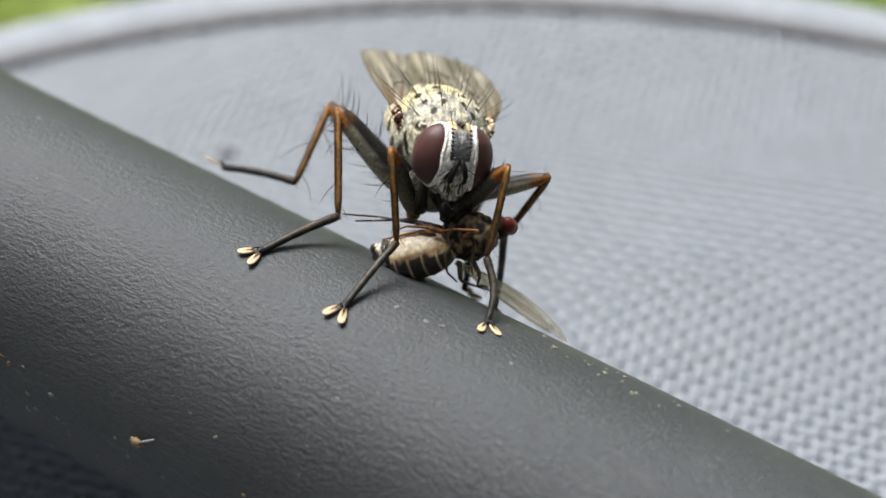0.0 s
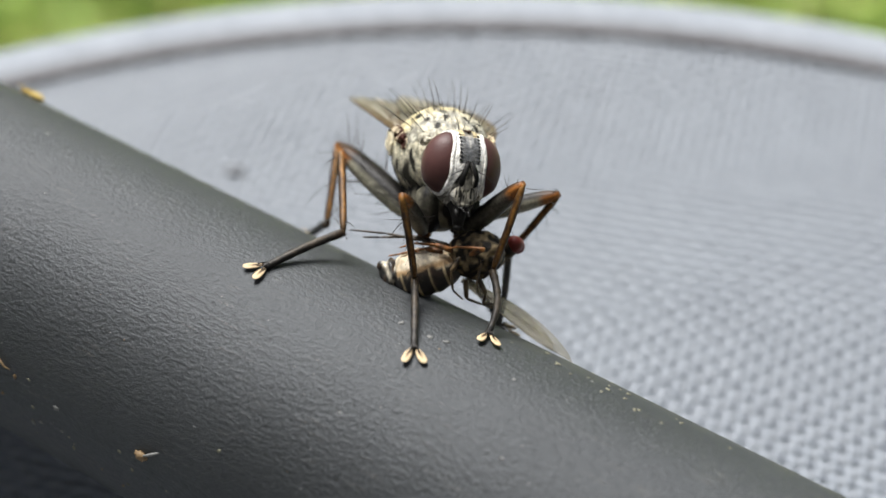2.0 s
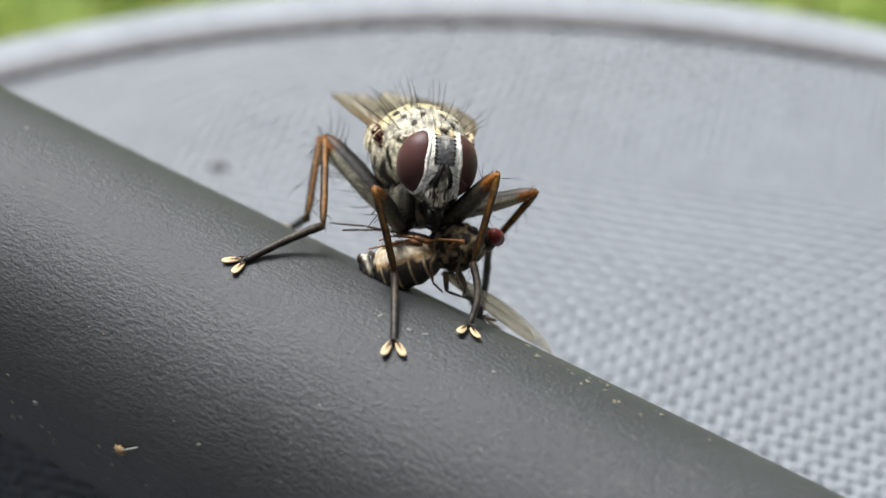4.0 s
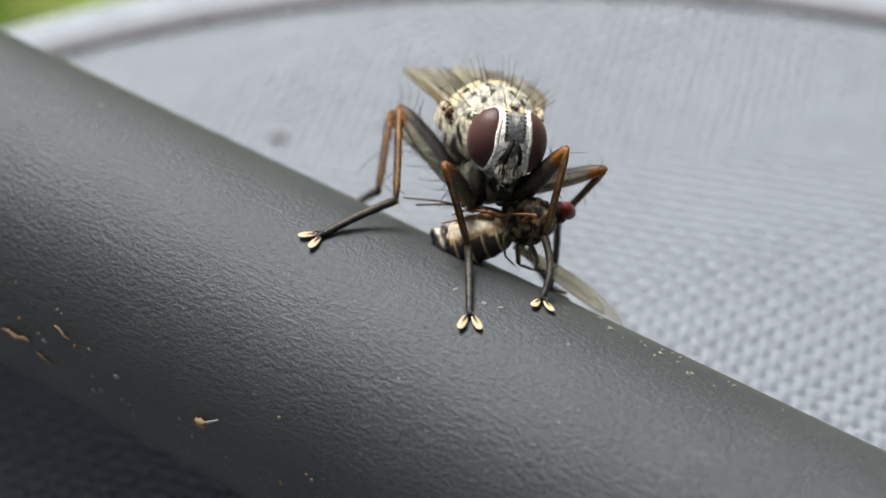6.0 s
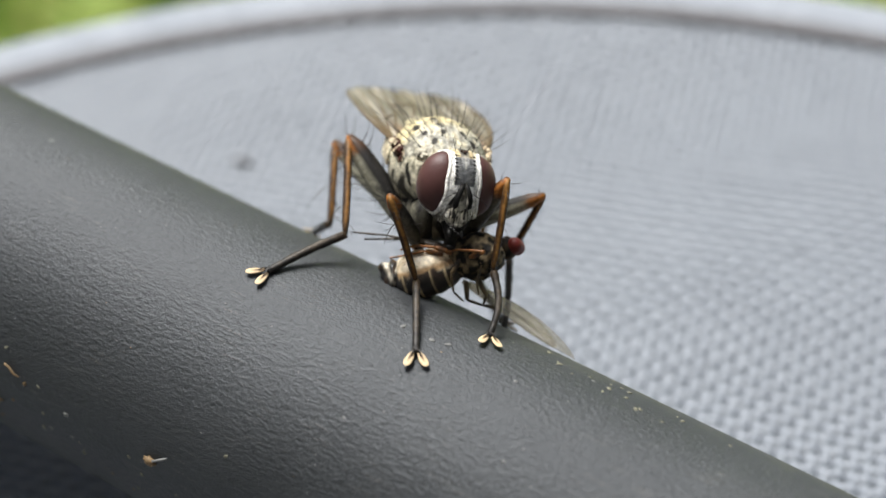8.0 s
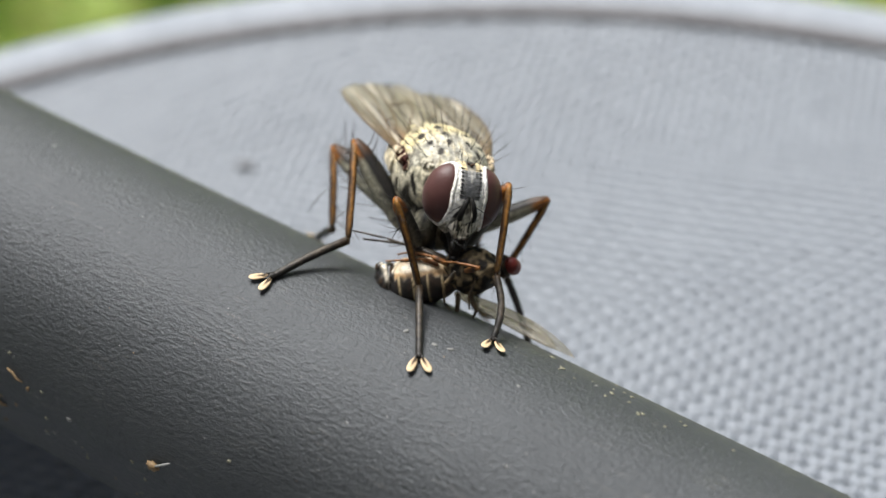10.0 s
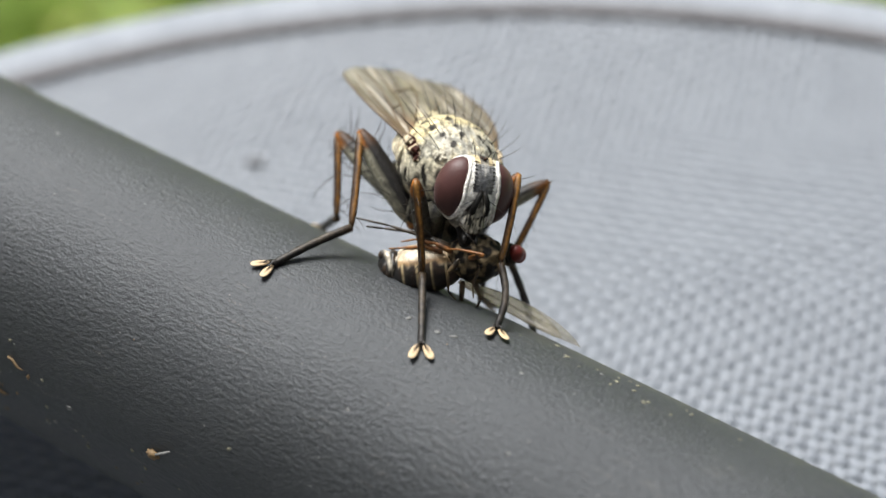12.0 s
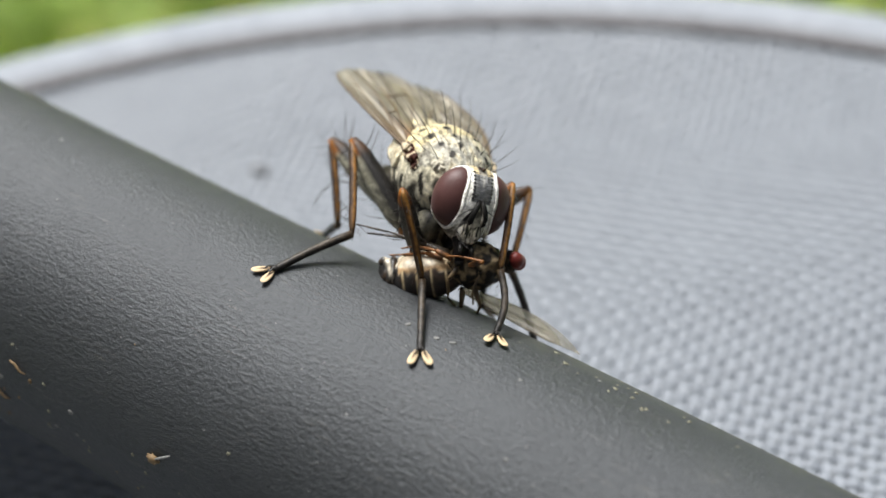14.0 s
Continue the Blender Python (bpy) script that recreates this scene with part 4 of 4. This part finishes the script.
    runs = [((0.75, 0.35, 0.42), (0.1, 0.5, 0.72), (-0.75, 0.55, 1.12), (-1.6, 0.5, 1.48)), ((0.7, 0.45, 0.45), (-0.2, 0.6, 0.85), (-0.95, 0.55, 1.05), (-1.35, 0.45, 1.22)),
            ((0.95, -0.05, -0.3), (0.85, -0.25, -0.75), (1.15, -0.2, -1.05), (1.4, -0.1, -1.35)), ((1.25, -0.05, -0.2), (1.4, -0.3, -0.65), (1.2, -0.25, -1.0), (1.45, -0.2, -1.15)),
            ((1.05, 0.0, 0.4), (0.75, -0.3, 0.2), (0.65, -0.4, -0.3), (0.8, -0.4, -0.65)), ((1.35, 0.1, 0.42), (1.55, -0.2, 0.25), (1.3, -0.35, -0.2), (1.25, -0.4, -0.55))]
    runs += [((0.6, 0.1, 0.55), (0.2, 0.12, 0.74), (-0.45, 0.1, 0.74), (-0.75, 0.05, 0.78)), ((0.9, 0.0, 0.6), (0.5, 0.05, 0.85), (-0.1, 0.3, 0.84), (-0.45, 0.2, 0.86)),
             ((1.3, -0.1, 0.45), (1.75, -0.2, 0.62), (1.1, -0.1, 0.75), (0.7, 0.0, 0.70))]
    for k, run in enumerate(runs):
        tone = (0.05, 0.036, 0.022) if k < 2 else (0.15, 0.105, 0.055) if k < 6 else (0.30, 0.12, 0.03)
        for name, i, r in (("femur", 0, .07), ("tibia", 1, .036), ("tarsus", 2, .026)):
            a, b = Vector(run[i]), Vector(run[i + 1])
            p = [a.lerp(b, u) for u in (0, .08, .35, .65, .92, 1)]
            part(name, mesh_of(name, *sweep(p, [r * .6, r, r * 1.05, r * .95, r * .85, r * .5], 8), PREYSKIN, lambda x, y, z: blend(tone, BLACK, 2 * noise.noise(Vector((x * 7, y * 7, z * 7))))), prey)
    rng = random.Random(5)
    for k in range(44):
        a = rng.uniform(0, 6.28)
        d = Vector((rng.uniform(-.6, .6), math.cos(a), math.sin(a))).normalized()
        bristle(th, (1.30 + d.x * .68, .34 + d.y * .52, .12 + d.z * .56), d + Vector((-.6, 0, 0)), (-1, 0, 0), rng.uniform(.16, .36), .5)
    return ab


prey_abdomen = build_prey()


# ---- crumbs on the tube ----
def around_tube(s, deg, lift=0.0):
    """A point on the tube: s mm along its axis, deg round it from straight up towards the near side."""
    d = TUBE_D.normalized()
    up = (Vector((0, 0, 1)) - d * d.z).normalized()
    near = up.cross(d) * -1
    near = near if near.y < 0 else -near
    n = up * math.cos(radians(deg)) + near * math.sin(radians(deg))
    p = TUBE_A + d * s + n * (TUBE_R + lift)
    m = Matrix((d, n.cross(d), n)).transposed().to_4x4()
    return Matrix.Translation(p * MM) @ m


def husk():
    ob = tagged(new("husk"), "tiny orange-brown seed husk stuck on the tube", "debris")
    part("kernel", mesh_of("kernel", *ball((0, 0, 0.06), (0.17, 0.12, 0.10), 12, 14, lambda x, y, z: tuple(w * (1 + .45 * noise.noise(Vector((x * 2.4, y * 2.4, z * 2.4)))) for w in (x, y, z))), CRUMB), ob)
    part("stalk", mesh_of("stalk", *sweep([(0.1, 0.08, .09), (0.3, 0.24, .10), (0.5, 0.40, .08)], [.03, .04, .025], 7), DUST), ob, label="pale dry stalk")
    return ob


def speck(material, size, seed):
    def shape(x, y, z):
        k = 1 + 0.5 * noise.noise(Vector((x * 2 + seed, y * 2, z * 2)))
        return x * k, y * k, z * k
    return mesh_of("speck", *ball((0, 0, 0), (size, size * .7, size * .35), 7, 9, shape), material)


def find_on_tube(p):
    v = Vector(p) - TUBE_A
    d = TUBE_D.normalized()
    s = v.dot(d)
    r = v - d * s
    up = (Vector((0, 0, 1)) - d * d.z).normalized()
    near = up.cross(d)
    near = near if near.y < 0 else -near
    return s, math.degrees(math.atan2(r.dot(near), r.dot(up)))


s, a = find_on_tube((-7.42, 24.5, Z0 - 32.1))
husk().matrix_basis = around_tube(s, a)
for k, (p, size, mat) in enumerate([((-10.63, 32.69, -28.91), .06, DUST), ((1.31, 22.77, -29.94), .05, DUST), ((1.63, 25.01, -29.86), .06, DUST),
                                    ((-2.41, 24.08, -29.93), .05, DUST), ((3.51, 25.57, -30.63), .05, DUST)]):
    s, a = find_on_tube((p[0], p[1], p[2] + Z0))
    ob = tagged(part("speck", speck(mat, size, k * 3.1), None, around_tube(s, a)), "pale dust speck on the charcoal tube", "debris", group="dust on the tube")
for k, p in enumerate([(-0.34, 26.2, -29.55), (0.05, 26.1, -29.6), (-1.05, 26.6, -29.5)]):
    s, a = find_on_tube((p[0], p[1], p[2] + Z0))
    tagged(part("flake", speck(DUST, 0.085, 20 + k * 2.3), None, around_tube(s, a) @ pose(0, 0, 0, 0, 0, 40 * k)), "pale grey scuffed flake on the charcoal tube", "debris", group="flakes on the tube")
edge_rng = random.Random(3)
s, a = find_on_tube((3.51, 25.57, Z0 - 30.63))
for k in range(22):
    tagged(part("flake", speck(LICHEN, edge_rng.uniform(.03, .085), 50 + k * 1.9), None, around_tube(s + edge_rng.gauss(0, 1.1), a + edge_rng.uniform(-14, 6)) @ pose(0, 0, 0, 0, 0, edge_rng.uniform(0, 360))),
           "tiny olive lichen flake on the tube's edge", "debris", group="flakes on the tube")
fibre = mesh_of("fibre", *sweep([(-.45, 0, .03), (-.2, .06, .07), (.05, -.03, .07), (.3, .06, .05), (.5, .02, .03)], [.025, .05, .06, .045, .02], 7), CRUMB)
tagged(part("fibre", fibre, None, around_tube(-22.3, 79.0) @ pose(0, 0, 0, 0, 0, 3)), "orange-brown plant fibre stuck on the charcoal tube", "debris", group="plant fibres on the tube")
shred = mesh_of("fibre", *sweep([(-.28, 0, .02), (-.1, .04, .04), (.1, -.02, .04), (.28, .03, .02)], [.02, .035, .03, .012], 6), CRUMB)
for s, a, turn in ((-21.34, 83.1, -12), (-20.8, 67.1, -20)):
    tagged(part("fibre", shred, None, around_tube(s, a) @ pose(0, 0, 0, 0, 0, turn)), "thin brown plant shred stuck on the charcoal tube", "debris", group="plant fibres on the tube")
for k, (s, a, size) in enumerate(((-21.35, 74.9, .09), (-19.77, 86.5, .09), (-19.5, 84.0, .07), (-19.01, 73.2, .09), (-18.82, 82.6, .06))):
    tagged(part("flake", speck(DUST, size, 80 + k * 1.3), None, around_tube(s, a)), "pale grey scuffed flake on the charcoal tube", "debris", group="flakes on the tube")


def yellow_insect():
    ob = tagged(new("tiny_insect"), "tiny yellow insect crawling along the charcoal tube", "insect")
    part("abdomen", mesh_of("abdomen", *ball((0.10, 0, 0.10), (0.27, 0.11, 0.10), 16, 18, lambda x, y, z: (x, y * (1 - .35 * max(0, x)), z * (1 + .05 * math.sin(x * 14)))), PETAL), ob)
    part("thorax", mesh_of("thorax", *ball((-0.20, 0, 0.10), (0.12, 0.09, 0.085), 12, 14), PETAL), ob)
    part("head", mesh_of("head", *ball((-0.34, 0, 0.09), (0.07, 0.075, 0.065), 10, 12), PETAL), ob)
    for s in (-1, 1):
        part("antenna", mesh_of("antenna", *sweep([(-.38, s * .03, .12), (-.46, s * .08, .17), (-.58, s * .13, .18)], [.014, .011, .006], 6), PETAL), ob)
        for x, reach in ((-.26, -.10), (-.18, .0), (-.08, .12)):
            part("leg", mesh_of("leg", *sweep([(x, s * .06, .08), (x + reach * .5, s * .15, .12), (x + reach, s * .21, .0)], [.016, .013, .008], 6), PETAL), ob)
    return ob


tiny_insect = yellow_insect()
rub_rng = random.Random(17)
for k in range(46):
    s, a = rub_rng.uniform(-27, -9), rub_rng.gauss(82, 11)
    tagged(part("flake", speck(LICHEN if k % 3 else CRUMB, rub_rng.uniform(.03, .075), 120 + k * 1.4), None, around_tube(s, a) @ pose(0, 0, 0, 0, 0, rub_rng.uniform(0, 360))),
           "tiny brown crust flake on the charcoal tube", "debris", group="flakes on the tube")
crumb_rng = random.Random(8)
for k in range(130):
    s, a = crumb_rng.uniform(-26, 10), crumb_rng.uniform(-25, 95)
    ob = tagged(part("speck", speck(DUST if k % 5 else CRUMB, crumb_rng.uniform(.010, .030), k * 1.7), None, around_tube(s, a)),
                "tiny pale dust speck on the charcoal tube", "debris", group="dust on the tube")


def grit():
    ob = part("crumb", speck(STAIN, 0.34, 2.2), None, at(-7.96, 42.97, CLOTH_Z + 0.17))
    tagged(ob, "dark grey grit crumb lying on the woven cloth", "debris")


grit()


# ---- what moves ----
BODY = [
    (0.0, (-0.096, 31.496, -28.580), (-19.2, -26.4, -76.3), (0.8, 1.7, 4.1)),
    (0.5, (-0.104, 31.467, -28.628), (-18.9, -25.9, -76.5), (0.4, 1.5, 2.9)),
    (1.0, (-0.128, 31.488, -28.633), (-18.4, -27.1, -76.9), (-0.4, 1.5, 2.0)),
    (1.5, (-0.128, 31.514, -28.620), (-17.5, -27.6, -77.4), (-0.6, -1.3, 2.5)),
    (1.6, (-0.128, 31.514, -28.620), (-17.5, -27.6, -77.4), (-0.6, -1.3, 2.5)),
    (1.8, (-0.166, 31.482, -28.672), (-20.4, -33.6, -68.9), (-1.7, -4.5, 2.0)),
    (2.0, (-0.166, 31.482, -28.672), (-20.4, -33.6, -68.9), (-1.7, -4.5, 2.0)),
    (2.5, (-0.175, 31.443, -28.700), (-20.5, -33.9, -69.4), (0.6, -1.1, 1.7)),
    (5.0, (-0.203, 31.342, -28.729), (-18.1, -33.6, -71.8), (-2.6, 4.2, 1.0)),
    (5.5, (-0.201, 31.350, -28.744), (-17.2, -34.7, -72.8), (-2.9, 3.0, 1.0)),
    (6.0, (-0.211, 31.331, -28.735), (-17.6, -33.4, -72.7), (-3.3, 2.3, 1.0)),
    (6.5, (-0.241, 31.328, -28.781), (-19.2, -32.2, -71.8), (-2.5, -2.5, 0.9)),
    (7.0, (-0.271, 31.320, -28.796), (-20.8, -31.6, -70.4), (-1.4, -3.1, 1.0)),
    (7.5, (-0.278, 31.312, -28.815), (-21.4, -30.0, -70.0), (-1.3, -3.8, 1.5)),
    (10.0, (-0.276, 31.267, -28.925), (-24.8, -24.8, -67.3), (-0.2, -1.6, -4.6)),
    (10.5, (-0.223, 31.261, -28.904), (-26.5, -24.4, -65.4), (-0.1, -3.4, -4.3)),
    (11.0, (-0.216, 31.240, -28.972), (-26.9, -22.7, -65.4), (-0.9, -5.5, -5.2)),
    (11.5, (-0.180, 31.222, -28.985), (-28.1, -21.8, -64.4), (-0.8, -5.0, -4.9)),
    (12.0, (-0.206, 31.202, -29.010), (-29.0, -20.5, -64.0), (0.1, -5.2, -5.8)),
    (12.5, (-0.254, 31.182, -28.995), (-29.5, -19.6, -64.5), (-0.3, -7.0, -6.5)),
    (13.0, (-0.330, 31.159, -29.007), (-30.9, -18.9, -63.9), (-0.4, -8.3, -6.4)),
    (13.5, (-0.352, 31.160, -29.005), (-31.6, -18.1, -63.1), (-0.3, -8.7, -6.8)),
    (14.0, (-0.365, 31.138, -28.997), (-33.4, -17.4, -61.7), (0.2, -9.1, -6.5)),
]


def knee_at(hip, ankle, l1, l2, pole):
    d = ankle - hip
    u, dist = d.normalized(), min(d.length, (l1 + l2) * 0.999)
    x = (l1 * l1 - l2 * l2 + dist * dist) / (2 * dist)
    h = math.sqrt(max(l1 * l1 - x * x, 0))
    p = (pole - u * pole.dot(u)).normalized()
    return hip + u * x + p * h


def along(a, b, up):
    x = (b - a).normalized()
    z = (up - x * up.dot(x)).normalized()
    m = Matrix((x, z.cross(x), z)).transposed().to_4x4()
    return Matrix.Translation(a * MM) @ m


def standing(leg, t):
    rows = leg["stand"]
    for (t0, a0, f0), (t1, a1, f1) in zip(rows, rows[1:]):
        if t <= t1:
            k = (t - t0) / (t1 - t0)
            return Vector(a0).lerp(Vector(a1), k), Vector(f0).lerp(Vector(f1), k)
    return Vector(rows[-1][1]), Vector(rows[-1][2])


def motions():
    body, heads = [], []
    for t, p, turn, nod in BODY:
        body.append((t, at(p[0], p[1], p[2] + Z0, *turn)))
        heads.append((t, at(*HEAD_AT, *nod)))
    walk(fly, body)
    walk(head, heads)
    d = TUBE_D.normalized()
    for key, leg in LEGS.items():
        rows = ([], [], [], [])
        for t, m in body:
            inv = m.inverted()
            ankle, foot = standing(leg, t)
            lift = Vector((0, 0, Z0))
            r = foot + lift - TUBE_A
            out = (r - d * r.dot(d)).normalized()
            out = inv.to_3x3() @ out
            ankle = (inv @ ((ankle + lift) * MM)) / MM
            foot = (inv @ ((foot + lift) * MM)) / MM
            hip = Vector(leg["hip"])
            knee = knee_at(hip, ankle, leg["femur"], leg["tibia"], Vector(leg["pole"]))
            end = knee + (ankle - knee).normalized() * leg["tibia"]
            rows[0].append((t, along(hip, knee, Vector((0, 0, 1)))))
            rows[1].append((t, along(knee, end, Vector((1, 0, 0.3)))))
            rows[2].append((t, along(end, foot, out)))
            toe = end + (foot - end).normalized() * leg["tarsus"]
            flat = (toe - end) - out * ((toe - end).dot(out)) * 0.96
            rows[3].append((t, along(toe, toe + flat, out) @ pose(0, 0, 0, 0, 0, leg.get("turn", 0))))
        for ob, r in zip(leg_parts[key], rows):
            walk(ob, r)
    lie, late = at(-0.58, 28.64, Z0 - 30.13, -8.4, -17.4, -1.5), at(-0.80, 28.54, Z0 - 30.16, -8.5, -12, -9)
    held = at(-0.53, 28.60, Z0 - 30.11, -8.4, -17.5, -2.5)
    walk(prey, [(0.0, lie), (1.6, lie), (1.8, held), (7.5, held), (10.0, late), (14.0, late)])
    crawl = [(0.0, -23.4, -84), (0.6, -23.9, -60), (1.0, -24.2, -53), (1.5, -24.9, -50), (2.0, -25.6, -48), (2.5, -26.2, -47), (5.0, -29.5, -48), (14.0, -41.0, -52)]
    walk(tiny_insect, [(t, around_tube(s, a)) for t, s, a in crawl])
    rest = Matrix.Identity(4)
    for side, lift in ((-1, 8), (1, 10)):
        raised = at(*WING_BASE[side], lift) @ at(*(-v for v in WING_BASE[side]))
        lowered = at(*WING_BASE[side], -3.5) @ at(*(-v for v in WING_BASE[side]))
        walk(fly_wings[side], [(0.0, lowered), (5.0, lowered), (7.5, rest), (10.0, raised), (14.0, raised)])
    swung = at(*WING_ROOT, 0, -16, 6) @ at(*(-v for v in WING_ROOT))
    for wg in prey_wings:
        walk(wg, [(0.0, rest), (7.5, rest), (10.0, swung), (14.0, swung)])
    walk(prey_abdomen, [(0.0, at(-.09, .1, .06, -12)), (1.6, at(-.09, .1, .06, -12)), (1.8, at(-.09, .1, .06, -20, 0, 6)), (7.5, at(-.09, .1, .06, -20, 0, 6)),
                        (10.0, at(-.06, .1, .06, -30, 6, 12)), (14.0, at(-.06, .1, .06, -28, 6, 12))])


motions()
